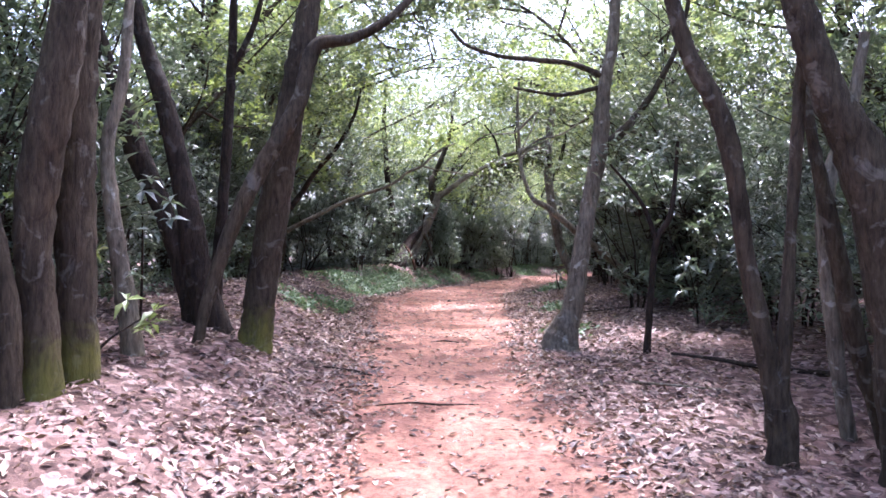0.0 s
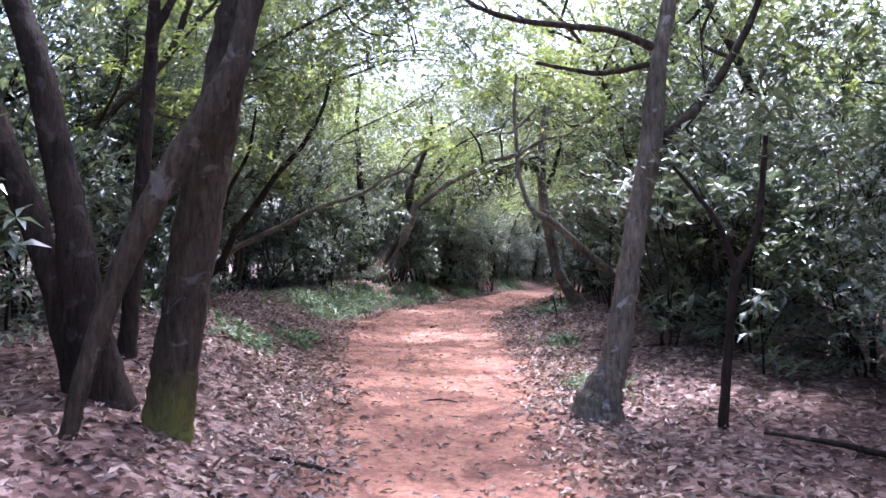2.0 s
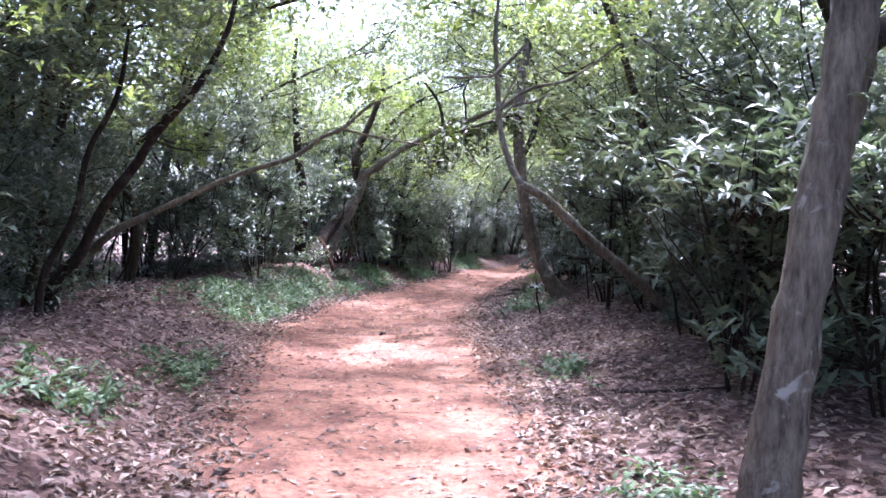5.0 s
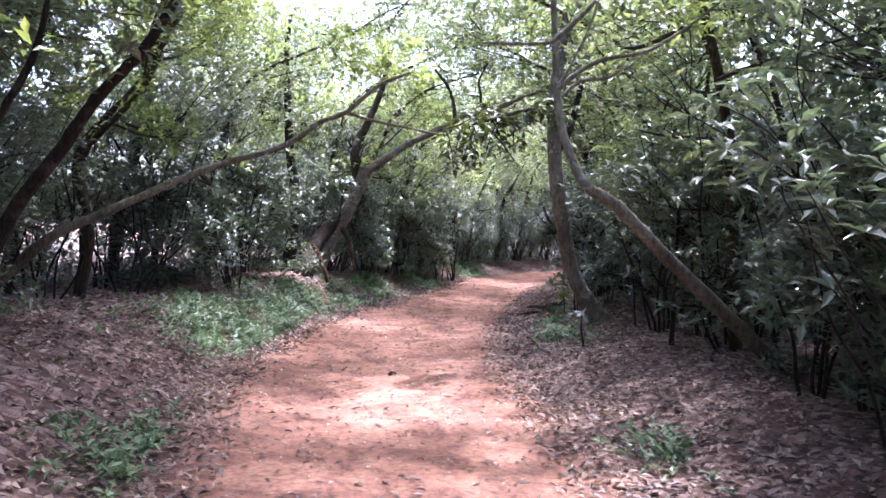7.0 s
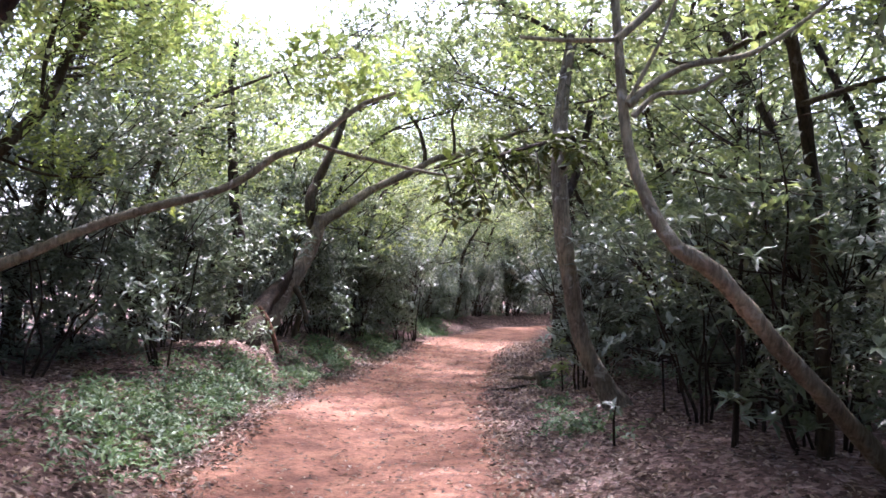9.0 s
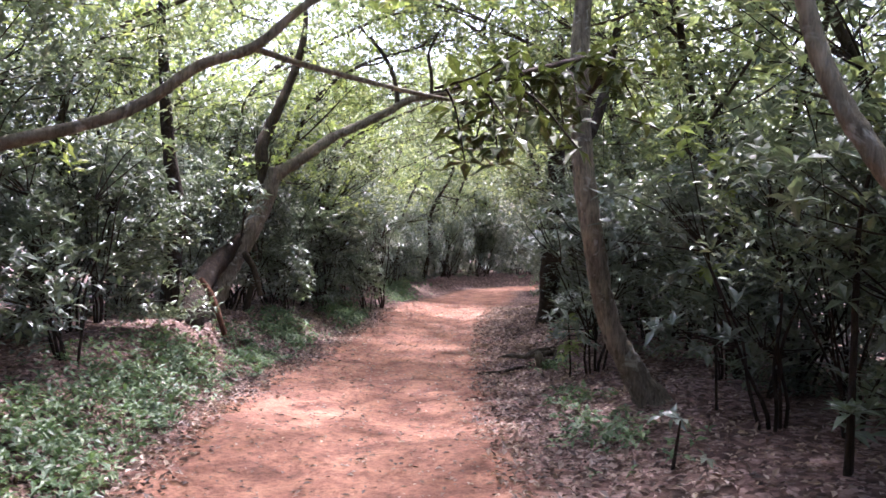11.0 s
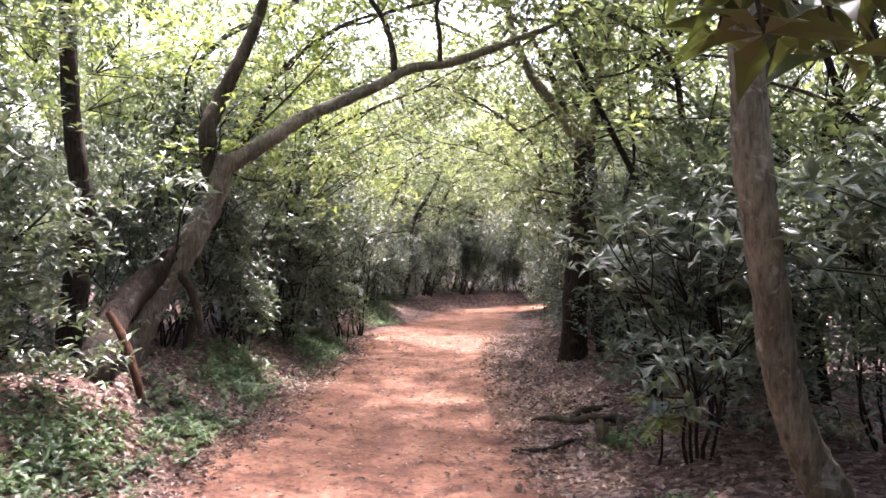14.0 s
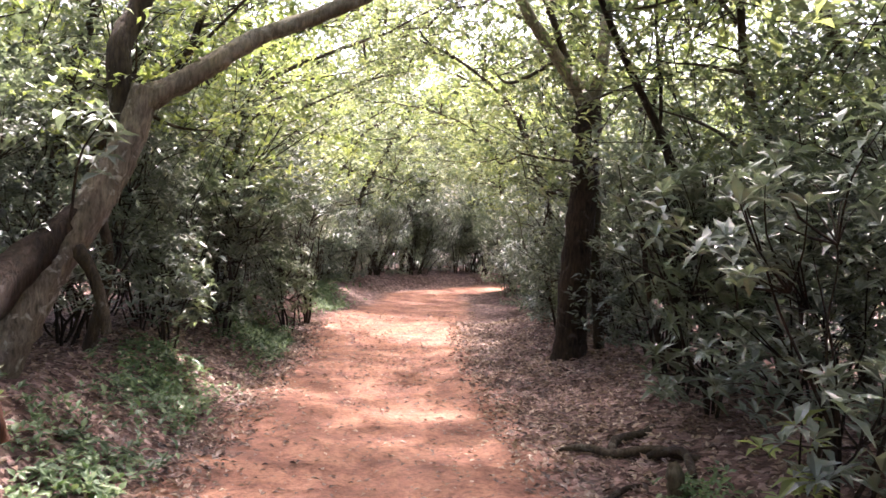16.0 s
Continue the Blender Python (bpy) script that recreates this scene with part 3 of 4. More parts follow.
hero_tree(named("*C3"), [BARK], "thin leaning tree beside a thicker one", seed=13,
          crown=([(2.4, 5.0, 2.5), (2.7, 5.4, 2.9)], [0.4, 0.5], 90, 0.11, LEAF_CANOPY))
hero_tree(named("*Lb", "Lb_f"), [BARK_GREY], "low tree whose long bare stem arches over the verge", seed=14,
          crown=([(0.0, 15.2, 2.95), (-0.5, 15.6, 3.1)], [0.35, 0.4], 60, 0.12, LEAF_YOUNG))
hero_tree(named("*DL", "*DL2"), [BARK_DARK], "two dark stems leaning out of a brown leafy bank", seed=21,
          crown=([(-1.6, 12.5, 3.3), (-2.3, 12.1, 2.3), (-3.0, 12.2, 2.6), (-1.7, 12.0, 2.6), (-2.5, 12.2, 3.7)], [0.6, 0.5, 0.6, 0.45, 0.7], 380, 0.1, LEAF_SHRUB))
hero_tree(named("*RL", "RL_r", "RL_r2", "RL_r3", "RL_r4", "RL_l"), [BARK_GREY], "grey tree leaning steeply over the path, bent upright above", seed=15,
          crown=([(1.2, 13.6, 3.9), (1.9, 13.5, 3.6), (0.6, 13.8, 3.6), (2.5, 13.6, 3.3)], [0.6, 0.6, 0.5, 0.5], 240, 0.12, LEAF_YOUNG))
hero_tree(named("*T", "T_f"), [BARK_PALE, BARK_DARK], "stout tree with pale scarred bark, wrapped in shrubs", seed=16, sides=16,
          crown=([(2.6, 18, 4.3), (3.3, 18.2, 4.0), (2.0, 18.6, 4.4)], [0.8, 0.9, 0.7], 300, 0.12, LEAF_CANOPY))
hero_tree(named("*sap"), [BARK_DARK], "dark dead sapling stem in leaf litter", "sapling", seed=17,
          crown=([(2.85, 15.3, 2.1)], [0.25], 14, 0.1, LEAF_SHRUB))
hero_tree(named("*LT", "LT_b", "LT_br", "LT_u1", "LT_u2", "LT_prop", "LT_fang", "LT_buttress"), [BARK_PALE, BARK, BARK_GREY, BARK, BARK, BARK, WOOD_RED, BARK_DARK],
          "old leaning tree with split base and lichened bough overhead", seed=18, sides=16,
          crown=([(0.4, 22.1, 5.0), (1.5, 22.3, 4.9), (2.9, 22.4, 4.7), (-0.5, 21.9, 4.7)], [0.8, 0.7, 0.6, 0.8], 300, 0.11, LEAF_CANOPY))
hero_tree(named("*LT_dead"), [BARK_DARK], "dark upright tree behind a leaning one", seed=19,
          crown=([(-2.1, 21.6, 4.3), (-2.7, 22, 4.6), (-1.9, 20.9, 3.4)], [0.9, 0.9, 0.5], 300, 0.11, LEAF_SHRUB))
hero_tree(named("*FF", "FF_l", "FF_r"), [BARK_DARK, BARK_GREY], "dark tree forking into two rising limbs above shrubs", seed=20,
          crown=([(2.9, 25.4, 6.2), (4.6, 25.4, 6.6), (5.6, 25.4, 5.2)], [0.9, 1.1, 1.1], 380, 0.13, LEAF_CANOPY))



def lying(name, nodes, mat, label, seed):
    """A branch or root that lies on the ground."""
    nodes = [(x, y, float(ground_z(x, y)) + h, r) for x, y, h, r in nodes]
    x, y = nodes[0][:2]
    e = thing(name, x, y, label, "branch")
    part_mesh("stick", shift(tube(nodes, 8, 5, 0.1, seed), e), mat, e)
    return e


lying("root", [(2.55, 21.25, 0.0, 0.035), (2.7, 21.45, 0.05, 0.032), (2.95, 21.5, 0.03, 0.028), (3.2, 21.75, -0.02, 0.02)], BARK, "gnarled root arching out of leaf litter", 12)
lying("root", [(2.7, 21.0, 0.02, 0.03), (2.78, 20.75, 0.08, 0.03), (2.7, 20.5, 0.03, 0.025), (2.6, 20.3, -0.02, 0.02)], BARK_DARK, "gnarled root arching out of leaf litter", 13)
lying("fallen_branch", [(2.0, 6.75, 0.06, 0.01), (2.33, 6.62, 0.05, 0.017), (2.61, 6.45, 0.03, 0.02), (3.1, 6.3, 0.02, 0.022)], BARK_DARK, "dark fallen branch lying in leaf litter", 1)
lying("root", [(2.25, 21.55, 0.0, 0.015), (2.42, 21.4, 0.05, 0.028), (2.55, 21.2, 0.03, 0.034), (2.72, 21.0, 0.06, 0.034), (2.9, 20.7, 0.0, 0.03)], BARK, "knotted root lying across leaf litter", 2)
lying("root", [(2.5, 20.35, 0.0, 0.06), (2.46, 20.32, 0.1, 0.055), (2.43, 20.3, 0.2, 0.04), (2.42, 20.3, 0.24, 0.02)], BARK_GREY, "short grey stub of a root standing upright", 3)
lying("fallen_branch", [(1.75, 20.5, 0.01, 0.012), (2.0, 20.4, 0.025, 0.02), (2.25, 20.55, 0.04, 0.02), (2.4, 20.6, 0.02, 0.01)], BARK_DARK, "short dark stick at the path's edge", 4)
lying("fallen_branch", [(-0.2, 5.18, 0.006, 0.004), (0.02, 5.27, 0.008, 0.006), (0.2, 5.24, 0.012, 0.006), (0.45, 5.33, 0.005, 0.003)], BARK_DARK, "thin brown twig lying on red earth", 5)
lying("fallen_branch", [(0.02, 8.1, 0.004, 0.004), (0.12, 8.13, 0.008, 0.006), (0.25, 8.08, 0.004, 0.004)], BARK_DARK, "small dark twig on red earth", 6)
lying("fallen_branch", [(-0.75, 6.3, 0.005, 0.006), (-0.5, 6.2, 0.012, 0.012), (-0.35, 6.15, 0.006, 0.006)], BARK_DARK, "small dark twig at the path's edge", 7)
lying("fallen_branch", [(1.5, 5.9, 0.01, 0.006), (1.75, 5.75, 0.02, 0.01), (2.1, 5.7, 0.01, 0.007)], BARK_GREY, "thin pale twig in leaf litter", 8)
lying("fallen_branch", [(1.7, 10.9, 0.01, 0.008), (2.0, 10.6, 0.02, 0.012), (2.4, 10.5, 0.01, 0.008)], BARK_DARK, "thin dark twig in leaf litter", 9)
lying("stone", [(-0.11, 14.64, -0.01, 0.012), (-0.1, 14.65, 0.008, 0.026), (-0.07, 14.66, 0.008, 0.026), (-0.05, 14.66, -0.01, 0.01)], BARK_DARK, "small dark stone on red earth", 10)

# ---- a leafy spray hanging over the path ----
rs = np.random.RandomState(77)
spray = tagged(new("hanging_bough"), "drooping bough with broad dark leaves hanging over the path", "branch")
spray.location = (2.2, 16.2, 3.3)
BOUGH = [(1.92, 17.5, 2.7, 0.035), (1.75, 16.5, 2.85, 0.026), (1.3, 15.95, 2.68, 0.02), (0.75, 15.5, 2.46, 0.014), (0.3, 15.2, 2.3, 0.006)]
part_mesh("stem", shift(tube(BOUGH, 8, 6, 0.05, 70), spray), BARK_DARK, spray)
for k in range(24):
    f = k / 23
    x0, y0, z0 = 1.75 - 1.45 * f, 16.3 - 1.1 * f, 2.79 - 0.47 * f
    dx, dy, dz = rs.uniform(-0.35, 0.4), rs.uniform(-0.4, 0.25), rs.uniform(-0.5, 0.2)
    twig = [(x0, y0, z0, 0.008), (x0 + dx * 0.5, y0 + dy * 0.5, z0 + dz * 0.3, 0.006), (x0 + dx, y0 + dy, z0 + dz, 0.004)]
    t0 = part_mesh("twig", shift(tube(twig, 6, 3, 0.03, k), spray), BARK_DARK, spray)
    for q in (0.3, 0.55, 0.8, 1.0):
        c = np.array([[x0 + dx * q, y0 + dy * q, z0 + dz * q]])
        v, f = shift(rosettes(rs, c, 6, 0.135, 0.42, -0.2, 0.0), spray)
        part_mesh("whorl", (v, np.where(f % 5 == 0, 0, f)), LEAF_BIG, t0, False)


def sprig(foot, tip, n0, length, mat, label, seed):
    """A thin leafy shoot from its foot to its tip, with whorls along its upper part."""
    q = np.random.RandomState(seed)
    e = thing("leafy_shoot", foot[0], foot[1], label, "sapling")
    a, b = np.array(foot), np.array(tip)
    bend = 0.5 * (a + b) + q.normal(0, 0.06, 3)
    part_mesh("stem", shift(tube([(*a, 0.012), (*bend, 0.009), (*b, 0.004)], 6, 5, 0.05, seed), e), BARK_DARK, e)
    for i in range(n0):
        c = b + (bend - b) * q.uniform(0, 1.0) * (i > 0) + q.normal(0, 0.13, 3) * (i > 0)
        v, f = shift(rosettes(q, c[None], 6, length, 0.42, 0.0, 0.0), e)
        part_mesh("whorl", (v, np.where(f % 5 == 0, 0, f)), mat, e, False)


sprig((-1.95, 5.7, 0.0), (-1.75, 5.3, 1.22), 12, 0.12, LEAF_BLUE, "leafy shoot with pale glossy leaves between trunks", 301)
sprig((-2.3, 5.2, 0.0), (-2.15, 5.0, 1.5), 9, 0.11, LEAF_YOUNG, "leafy shoot with bright green leaves beside a trunk", 302)
sprig((-1.08, 21.95, 1.54), (-0.87, 21.6, 2.16), 13, 0.14, LEAF_BLUE, "leafy shoot climbing a leaning trunk", 303)
sprig((2.9, 17.0, 0.2), (2.45, 16.7, 2.3), 12, 0.15, LEAF_YOUNG, "tall leafy shoot beside a stout trunk", 304)
sprig((2.55, 19.5, 0.1), (2.45, 19.3, 0.75), 7, 0.13, LEAF_YOUNG, "low shoot with pale green leaves at the path's edge", 305)
sprig((-1.95, 4.9, 0.1), (-1.55, 5.0, 0.45), 5, 0.12, LEAF_YOUNG, "small green seedling at the foot of trees", 306)
sprig((2.0, 15.9, 0.1), (1.9, 15.6, 0.5), 4, 0.1, LEAF_BLUE, "small shoot in leaf litter", 307)
sprig((2.7, 8.6, 0.0), (2.5, 8.2, 0.7), 8, 0.12, LEAF_BLUE, "leafy shoot in shade at the wood's edge", 308)

# ---- shrubs, saplings and canopy trees of the wood ----
def stems(rs, count, height, reach, r0):
    out = []
    for _ in range(count):
        a, q = rs.uniform(0, 6.3), rs.uniform(0.4, 1.0)
        h = height * rs.uniform(0.7, 1.0)
        kx, ky = math.cos(a) * reach * q, math.sin(a) * reach * q
        w = rs.normal(0, (0.045 if height > 2.5 else 0.022) * height ** 0.85, (7, 2)).cumsum(0)
        w -= w[0]
        out.append(tube([(kx * (0.08 + 0.92 * t ** 1.6) + w[i, 0], ky * (0.08 + 0.92 * t ** 1.6) + w[i, 1], -0.15 + (h + 0.15) * t, r0 * (1 - 0.8 * t))
                         for i, t in enumerate(np.arange(7) / 6)], 6, 3, 0.06, rs.randint(9999)))
    return out


def plant(name, seed, label, category, group, stem_count, height, reach, r0, low, whorls, per, length, ratio, leaf, bark, split=False):
    """A shrub, sapling or tree with its foot at the origin."""
    rs = np.random.RandomState(seed)
    e = tagged(new(name), label, category, group)
    ss = stems(rs, stem_count, height, reach, r0)
    for vf in ss[:6]:
        part_mesh("stem" if category != "tree" else "trunk", vf, bark, e)
    count = 7
    ang = rs.uniform(0, 6.3, count)
    rad = reach * rs.uniform(0.2, 0.85, count)
    zc = low + (height - low) * rs.uniform(0.05, 1.0, count)
    cs = np.stack([np.cos(ang) * rad, np.sin(ang) * rad, zc], -1)
    sizes = reach * rs.uniform(0.35, 0.65, count)
    pts = blob_points(rs, cs, sizes, whorls)
    pts[:, 2] = np.maximum(pts[:, 2], low * 0.6 + 0.08)
    twigs = []
    for q in pts[:: max(1, whorls // 40)]:
        c = cs[np.argmin(((cs - q) ** 2).sum(1))]
        s = c * np.array([0.5, 0.5, 0.8])
        twigs.append(tube([(*s, 0.008), (*(0.5 * (s + q) + rs.normal(0, 0.04, 3)), 0.006), (*q, 0.003)], 4, 2, 0.02, 1))
    tagged(part_mesh("twig", merged(twigs), bark, e), kind="stuff")
    if split:
        for i in range(whorls):
            v, f = rosettes(rs, pts[i:i + 1], per, length, ratio, 0.35, 0.0)
            part_mesh("whorl", (v, np.where(f % 5 == 0, 0, f)), leaf, e, False)
    else:
        tagged(part_mesh("foliage", rosettes(rs, pts, per, length, ratio), leaf, e, False), kind="stuff")
    return e


def clear(x, y, m):
    """Whether a spot lies well off the path and off the walked line."""
    return x < left_edge(y) - m or x > right_edge(y) + m


def scatter(protos, spots, rs, lo, hi, sink=0.03):
    """Copies of the plants at the spots; the first ones are moved, not copied."""
    for i, (x, y) in enumerate(spots):
        s = rs.uniform(lo, hi)
        m = pose(x, y, float(ground_z(x, y)) - sink, rs.uniform(-4, 4), rs.uniform(-4, 4), rs.uniform(0, 360))
        if i < len(protos):
            protos[i].matrix_basis = m
        else:
            copy_thing(protos[i % len(protos)], m @ Matrix.Diagonal((s, s, s, 1)))


SHRUB = "dense evergreen shrub with glossy dark green leaves"
near_protos = [plant("shrub", 100 + i, "broad-leaved shrub with whorls of glossy leaves beside the path", "shrub", "shrubs beside the path", 5, 1.9, 0.85, 0.016, 0.25, 150, 8, 0.145, 0.34,
                     (LEAF_SHRUB, LEAF_BLUE, LEAF_SHRUB)[i], BARK_DARK, True) for i in range(3)]
NEAR = [(-2.3, 18.6), (2.75, 19.3), (2.4, 10.4), (2.65, 11.3), (3.1, 12.3), (3.0, 9.6), (1.1, 28.4), (1.5, 29.7), (0.1, 26.2), (-0.5, 24.7), (4.35, 23.5), (4.9, 24.5), (3.7, 13.2), (3.35, 20.2), (3.6, 21.6), (3.9, 22.4), (3.0, 16.4), (3.8, 17.4), (4.5, 22.7), (-2.6, 20.1), (3.4, 14.9), (4.2, 18.9), (3.5, 8.6), (3.2, 11.6), (2.9, 12.7)]
scatter(near_protos, NEAR, np.random.RandomState(5), 0.85, 1.15)

rs = np.random.RandomState(11)
mass_protos = [plant("shrub", 120 + i, SHRUB, "shrub", "understorey shrubs", 5, (2.3, 2.8, 3.3, 2.0)[i], (1.0, 1.1, 1.2, 0.9)[i], 0.014, (0.12, 0.25, 0.4, 0.1)[i],
                     (560, 640, 700, 500)[i], 6, 0.1, 0.38, (LEAF_SHRUB, LEAF_BLUE, LEAF_SHRUB, LEAF_BLUE)[i], BARK_DARK) for i in range(4)]
spots = []
for y in np.arange(-5.0, 46, 0.9):
    lo_l = float(np.interp(y, (0, 8, 10, 14, 19, 22, 25, 45), (2.9, 2.3, 1.7, 1.8, 2.0, 1.4, 0.95, 0.8)))
    lo_r = float(np.interp(y, (0, 8, 10, 15, 18, 22, 25, 28, 45), (2.7, 2.1, 1.6, 2.0, 1.9, 1.9, 1.7, 1.0, 0.8)))
    for row in range(2):
        spots.append((float(left_edge(y)) - lo_l - row * 1.3 - rs.uniform(0, 0.9), y + rs.uniform(-0.3, 0.3)))
        spots.append((float(right_edge(y)) + lo_r + row * 1.3 + rs.uniform(0, 0.9), y + rs.uniform(-0.3, 0.3)))
rs.shuffle(spots)
scatter(mass_protos, [tuple(q) for q in spots], rs, 0.75, 1.2)

stem_protos = [plant("sapling", 140 + i, "thin dark sapling with sparse leaves in the understorey", "sapling", "understorey saplings", 2, 3.6, 0.75, 0.018, 0.7, 200, 6, 0.1, 0.4, LEAF_SHRUB, BARK_DARK) for i in range(3)]
spots = []
for y in np.arange(3, 44, 1.5):
    for side in (-1, 1):
        q = rs.uniform(2.4, 4.8) if y < 24 else rs.uniform(1.2, 4)
        spots.append((float(left_edge(y)) - q if side < 0 else float(right_edge(y)) + q, y + rs.uniform(-0.25, 0.25)))
scatter(stem_protos, spots, rs, 0.8, 1.25)

tree_protos = [plant("tree", 160 + i, "forest tree with a leafy yellow-green crown", "tree", "canopy trees", 1, 6.5 + i * 0.7, 1.9, 0.05, 2.4, 580, 7, 0.13, 0.42, (LEAF_CANOPY, LEAF_YOUNG, LEAF_CANOPY)[i], BARK_DARK) for i in range(3)]
spots = []
for y in np.arange(-6, 60, 2.3):
    for side in (-1, 1):
        for q in (2.9, 6.6) if y < 14 else (2.4, 6.2):
            q += rs.uniform(-0.6, 0.9)
            if y < 9:
                q += 0.7
            spots.append((float(left_edge(min(y, 40))) - q if side < 0 else float(right_edge(min(y, 40))) + q, y + rs.uniform(-0.8, 0.8)))
rs.shuffle(spots)
scatter(tree_protos, [tuple(q) for q in spots], rs, 0.85, 1.2)

# slender trees close to the edge, whose crowns meet over the path
arch_protos = [plant("tree", 180 + i, "slender tree whose leafy crown arches over the path", "tree", "arching trees", 1, 5.6 + i, 1.75, 0.035, 2.3, 430, 7, 0.12, 0.42, (LEAF_YOUNG, LEAF_CANOPY)[i], BARK_DARK) for i in range(2)]
spots = []
for y in np.arange(14.5, 42, 2.9):
    side = rs.rand() < 0.5
    q = rs.uniform(1.5, 2.1) if y < 24 else rs.uniform(0.9, 1.4)
    spots.append((float(left_edge(y)) - q if side else float(right_edge(y)) + q, y))
spots += [(rs.uniform(-2, 11), rs.uniform(43, 50)) for _ in range(14)]
scatter(arch_protos, spots, rs, 0.9, 1.2)
spots = [(x + rs.uniform(-0.8, 0.8), rs.uniform(47, 60)) for x in np.arange(-12, 18, 1.6)]
for x, y in spots:
    copy_thing(tree_protos[int(rs.randint(3))], pose(x, y, float(ground_z(x, y)) - 0.9, 0, 0, rs.uniform(0, 360)) @ Matrix.Diagonal((1.3, 1.3, 1.2, 1)))

# crooked trees rooted on the banks, whose long boughs close the roof of leaves over the path
def roof_tree(seed, leaf):
    """A crooked tree with its foot at the origin, leaning towards +x, with boughs and leafy twigs."""
    rr = np.random.RandomState(seed)
    e = tagged(new("tree"), "crooked tree with leafy boughs spreading over the path", "tree", "roof trees")
    w = rr.normal(0, 0.12, (8, 2))
    spine = [(0.0, 0.0, -0.2), (0.1, 0.0, 0.9), (0.25, 0.05, 1.9), (0.6, 0.1, 2.9), (1.2, 0.1, 3.7), (2.0, 0.0, 4.3), (2.9, -0.1, 4.7), (3.8, -0.1, 4.95)]
    nodes = [(a + w[i, 0] * min(i, 1), b + w[i, 1] * min(i, 1), c, 0.065 * (1 - i / 8.5)) for i, (a, b, c) in enumerate(spine)]
    part_mesh("trunk", tube(nodes, 9, 5, 0.06, seed), BARK, e)
    pts, twigs = [], []
    for i in range(11):
        j = 2 + i * 5 / 10
        s = np.array([np.interp(j, range(8), [q[a] for q in nodes]) for a in range(3)])
        side = 1 if i % 2 else -1
        d = np.array([rr.uniform(0.1, 0.9), side * rr.uniform(0.6, 1.4), rr.uniform(-0.15, 0.7)])
        d *= rr.uniform(0.9, 1.5)
        m = s + d * 0.5 + rr.normal(0, 0.12, 3)
        t = s + d
        part_mesh("branch", tube([(*s, 0.022), (*m, 0.016), (*t, 0.006)], 6, 5, 0.05, seed + i), BARK, e)
        for f in np.linspace(0.25, 1.0, 13):
            o = s + d * f + rr.normal(0, 0.1, 3)
            q = o + rr.normal(0, 1, 3) * np.array([0.34, 0.34, 0.26])
            twigs.append(tube([(*o, 0.006), (*(0.5 * (o + q) + rr.normal(0, 0.03, 3)), 0.004), (*q, 0.003)], 4, 2, 0.02, 1))
            pts.append(q + rr.normal(0, 1, (5, 3)) * np.array([0.17, 0.17, 0.12]))
    tagged(part_mesh("twig", merged(twigs), BARK_DARK, e), kind="stuff")
    tagged(part_mesh("foliage", rosettes(rr, np.vstack(pts), 6, 0.115, 0.42), leaf, e, False), kind="stuff")
    return e


roof_protos = [roof_tree(700, LEAF_YOUNG), roof_tree(701, LEAF_CANOPY), roof_tree(702, LEAF_CANOPY)]
rr = np.random.RandomState(41)
ROOF = [(y, i % 2 == 0, 0.0, 1.0) for i, y in enumerate(np.arange(9.5, 45, 1.75)) if i != 1]
ROOF += [(y, i % 2 == 1, 0.9, 1.28) for i, y in enumerate(np.arange(12.0, 45, 2.5))]
# two extra trees, added on the right to shade the bank below
ROOF += [(y, False, 1.2, 1.05) for y in (6.4, 8.3)]
ROOF += [(y, True, 0.5, 1.1) for y in (11.6, 14.3, 17.0)]
for i, (y, on_left, back, size) in enumerate(ROOF):
    yy = min(y, 40)
    q = back + (rr.uniform(1.9, 2.5) if y < 23 else rr.uniform(1.1, 1.6))
    x = float(left_edge(yy)) - q if on_left else float(right_edge(yy)) + q
    k = rr.uniform(0.85, 1.15) * size
    m = pose(x, y, float(ground_z(x, y)), 0, 0, (0 if on_left else 180) + rr.uniform(-30, 30)) @ Matrix.Diagonal((k, k, k, 1))
    if i < 3:
        roof_protos[i].matrix_basis = m
    else:
        copy_thing(roof_protos[int(rr.randint(3))], m)

# the depth of the wood behind the shrubs
k = 19000
y = rs.uniform(-4, 48, k)
q = rs.uniform(3.8, 10, k)
x = np.where(rs.rand(k) < 0.5, left_edge(np.minimum(y, 42)) - q, right_edge(np.minimum(y, 42)) + q)
z = ground_z(x, y) + rs.uniform(0.03, 1, k) ** 1.2 * np.where(q > 6.8, 6.8, 3.0)
v, f = rosettes(rs, np.column_stack([x, y, z]), 6, 0.17, 0.42)
k = 13000
x, y = rs.uniform(-10, 22, k), rs.uniform(44, 60, k)
c = np.column_stack([x, y, ground_z(x, y) + 8.5 * rs.uniform(0, 1, k) ** 1.6])
c = c[(x < left_edge(y) - 0.5) | (x > right_edge(y) + 0.5)]
far_v, far_f = rosettes(rs, c, 6, 0.24, 0.45)
tagged(mesh_object("far_thicket", far_v, far_f, LEAF_BLUE), "distant wall of dull green leaves beyond the bend", "thicket", kind="stuff")
tagged(mesh_object("thicket", v, f, LEAF_SHRUB), "dim dense thicket of leaves deep in the wood", "thicket", kind="stuff")

# the wood closes the view beyond the bend and behind the start
spots = [(rs.uniform(-8, 12), rs.uniform(41.5, 54)) for _ in range(45)] + [(rs.uniform(-5, 6), rs.uniform(-9, -5)) for _ in range(12)]
spots = [q for q in spots if clear(*q, 0.8)]
for x, y in spots:
    copy_thing(mass_protos[int(rs.randint(4))], pose(x, y, float(ground_z(x, y)), 0, 0, rs.uniform(0, 360)))

# ---- leaf litter and herbs ----
rs = np.random.RandomState(21)


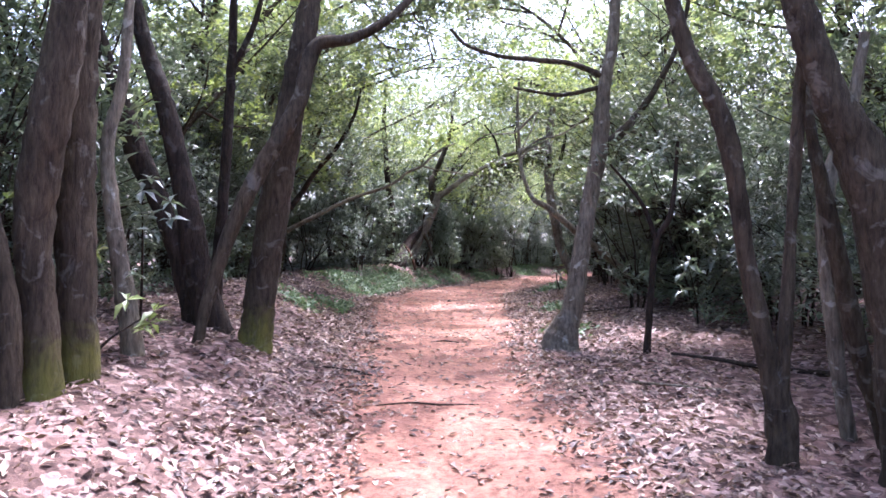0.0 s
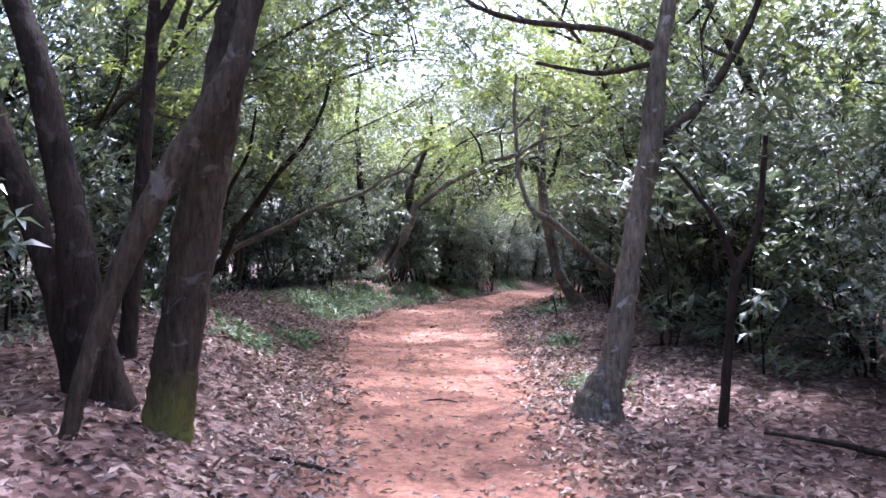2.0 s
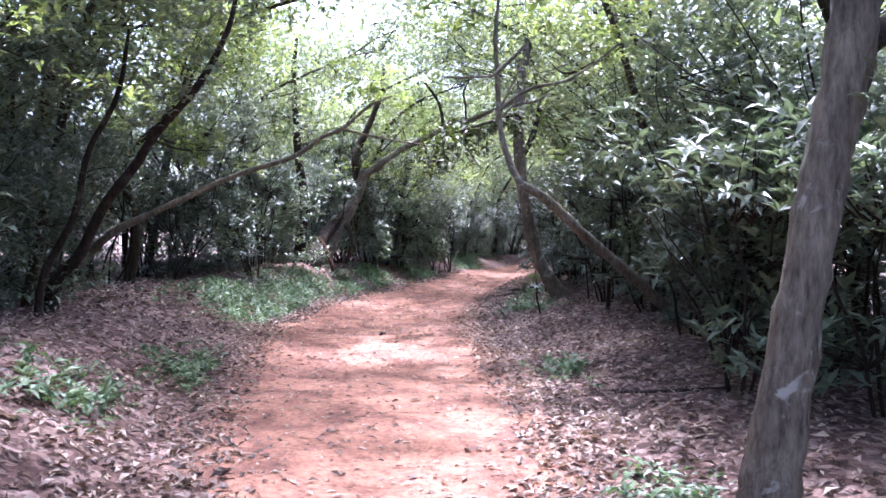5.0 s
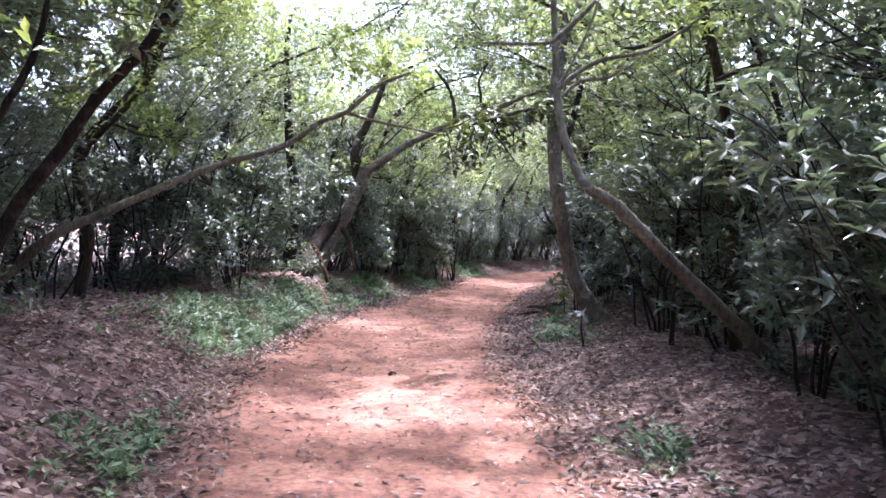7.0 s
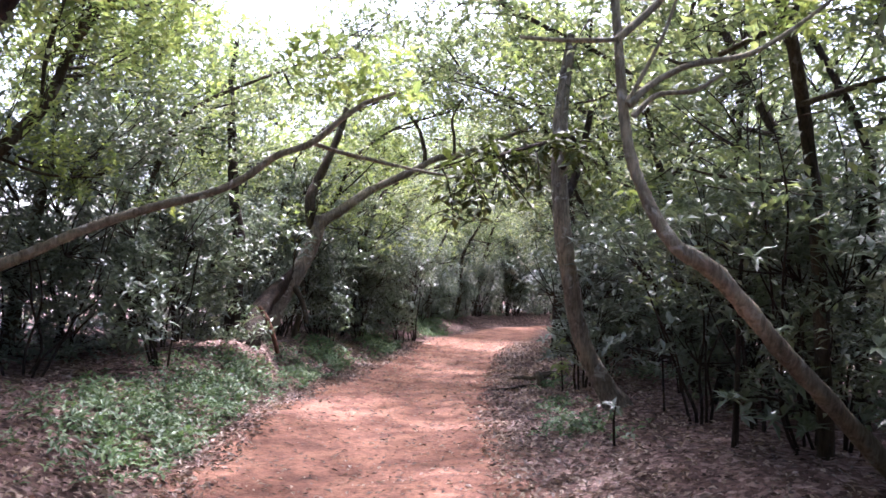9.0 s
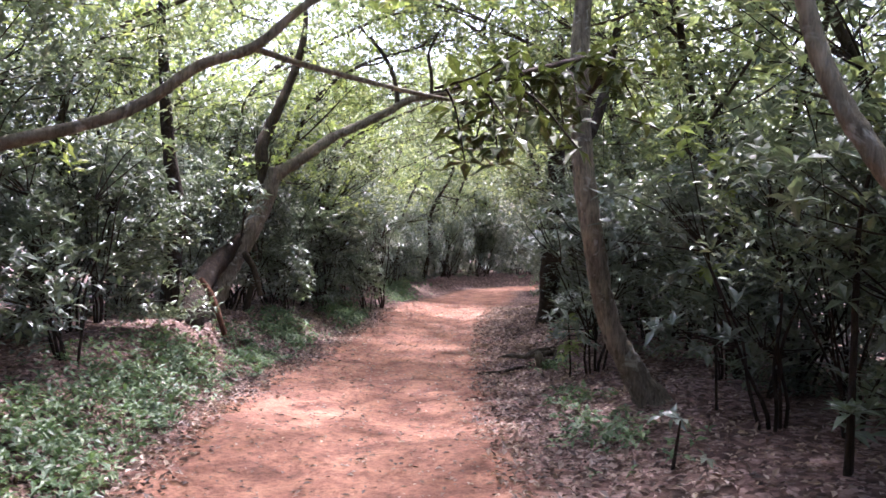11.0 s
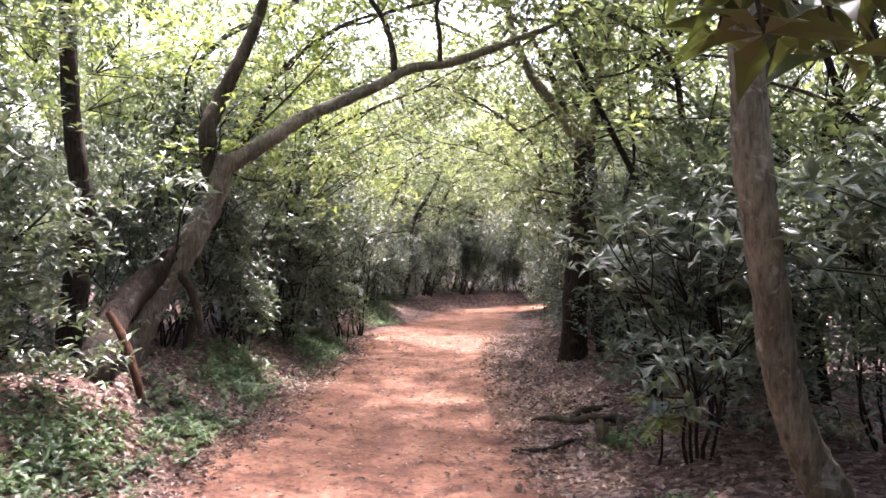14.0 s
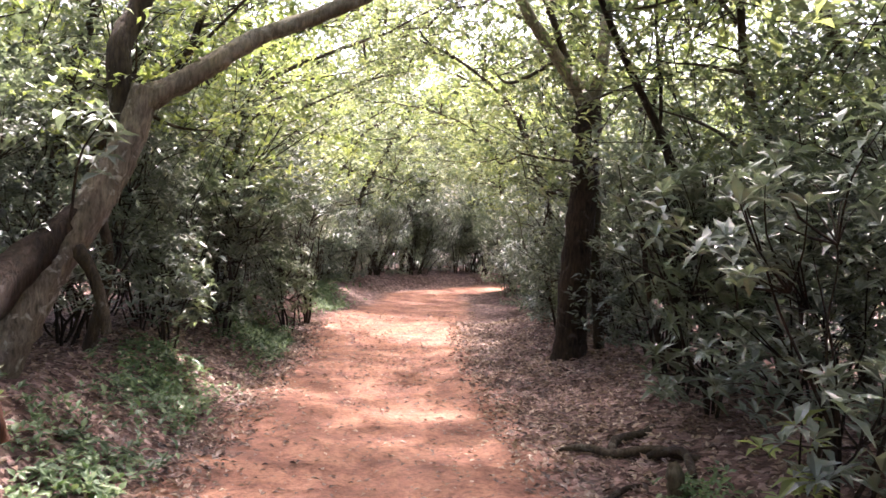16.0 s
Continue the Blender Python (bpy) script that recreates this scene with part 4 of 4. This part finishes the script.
def strew(name, n0, pick, length, ratio, mat, label, category, flat=0.25, lift=0.012):
    xy = pick(n0)
    z = ground_z(xy[:, 0], xy[:, 1]) + lift
    k = len(xy)
    a = rs.uniform(0, 6.3, k)
    along = np.stack([np.cos(a), np.sin(a), rs.normal(0, flat, k)], -1)
    face = np.stack([rs.normal(0, flat, k), rs.normal(0, flat, k), np.ones(k)], -1)
    v, f = leaves(np.column_stack([xy, z]), along, face, length * rs.uniform(0.4, 1.6, k), ratio, 0.3, rs.uniform(-0.1, 0.25, k)[:, None])
    return tagged(mesh_object(name, v, f, mat), label, category, kind="stuff")


def on_banks(n0):
    y = rs.uniform(1.0, 30, n0) ** 1.0
    side = rs.rand(n0) < 0.5
    q = rs.gamma(1.6, 0.85, n0) - 0.42
    x = np.where(side, left_edge(y) - q, right_edge(y) + q)
    return np.column_stack([x, y])


def on_path(n0):
    y = rs.uniform(1.5, 32, n0)
    f = rs.beta(0.6, 0.6, n0)
    return np.column_stack([left_edge(y) + f * (right_edge(y) - left_edge(y)), y])


strew("leaf_litter", 64000, on_banks, 0.052, 0.5, LITTER, "dry brown and pinkish fallen leaves on the banks", "leaf litter", 0.4)
strew("fallen_leaves", 12000, on_path, 0.042, 0.5, LITTER, "scattered dry leaves on red earth", "leaf litter", 0.15, 0.006)


def herb_patch(spots, count, label):
    pts = []
    for x, y, rx, ry in spots:
        k = int(count * rx * ry)
        pts.append(np.column_stack([rs.normal(x, rx * 0.5, k), rs.normal(y, ry * 0.5, k)]))
    xy = np.vstack(pts)
    xy = xy[(xy[:, 0] < left_edge(xy[:, 1]) + 0.05) | (xy[:, 0] > right_edge(xy[:, 1]) - 0.05)]
    c = np.column_stack([xy, ground_z(xy[:, 0], xy[:, 1]) + rs.uniform(0.015, 0.09, len(xy))])
    v, f = rosettes(rs, c, 5, 0.08, 0.42, 0.25, 0.012)
    return tagged(mesh_object("herbs", v, f, LEAF_HERB), label, "ground plants", kind="stuff")


herb_patch([(-2.0, 16.2, 0.7, 1.6), (-1.7, 18.4, 0.6, 1.2), (-1.45, 19.8, 0.5, 0.9), (-0.85, 21.0, 0.4, 0.9)], 620, "low green herbs covering the verge")
herb_patch([(-0.5, 23.2, 0.45, 1.3), (0.6, 27, 0.6, 2.0), (2.2, 33, 0.6, 2.4), (3.0, 38, 0.7, 2)], 620, "sparse green herbs along the path's edge")
herb_patch([(-1.7, 9.6, 0.35, 0.6), (-1.5, 11.6, 0.4, 0.8)], 420, "scattered green seedlings on a leafy bank")
herb_patch([(1.55, 11.9, 0.25, 0.6), (1.95, 16.9, 0.35, 0.9), (2.1, 18.2, 0.3, 0.4), (1.35, 8.6, 0.25, 0.5), (2.6, 20.2, 0.25, 0.4)], 330, "small green herbs at the foot of shrubs")
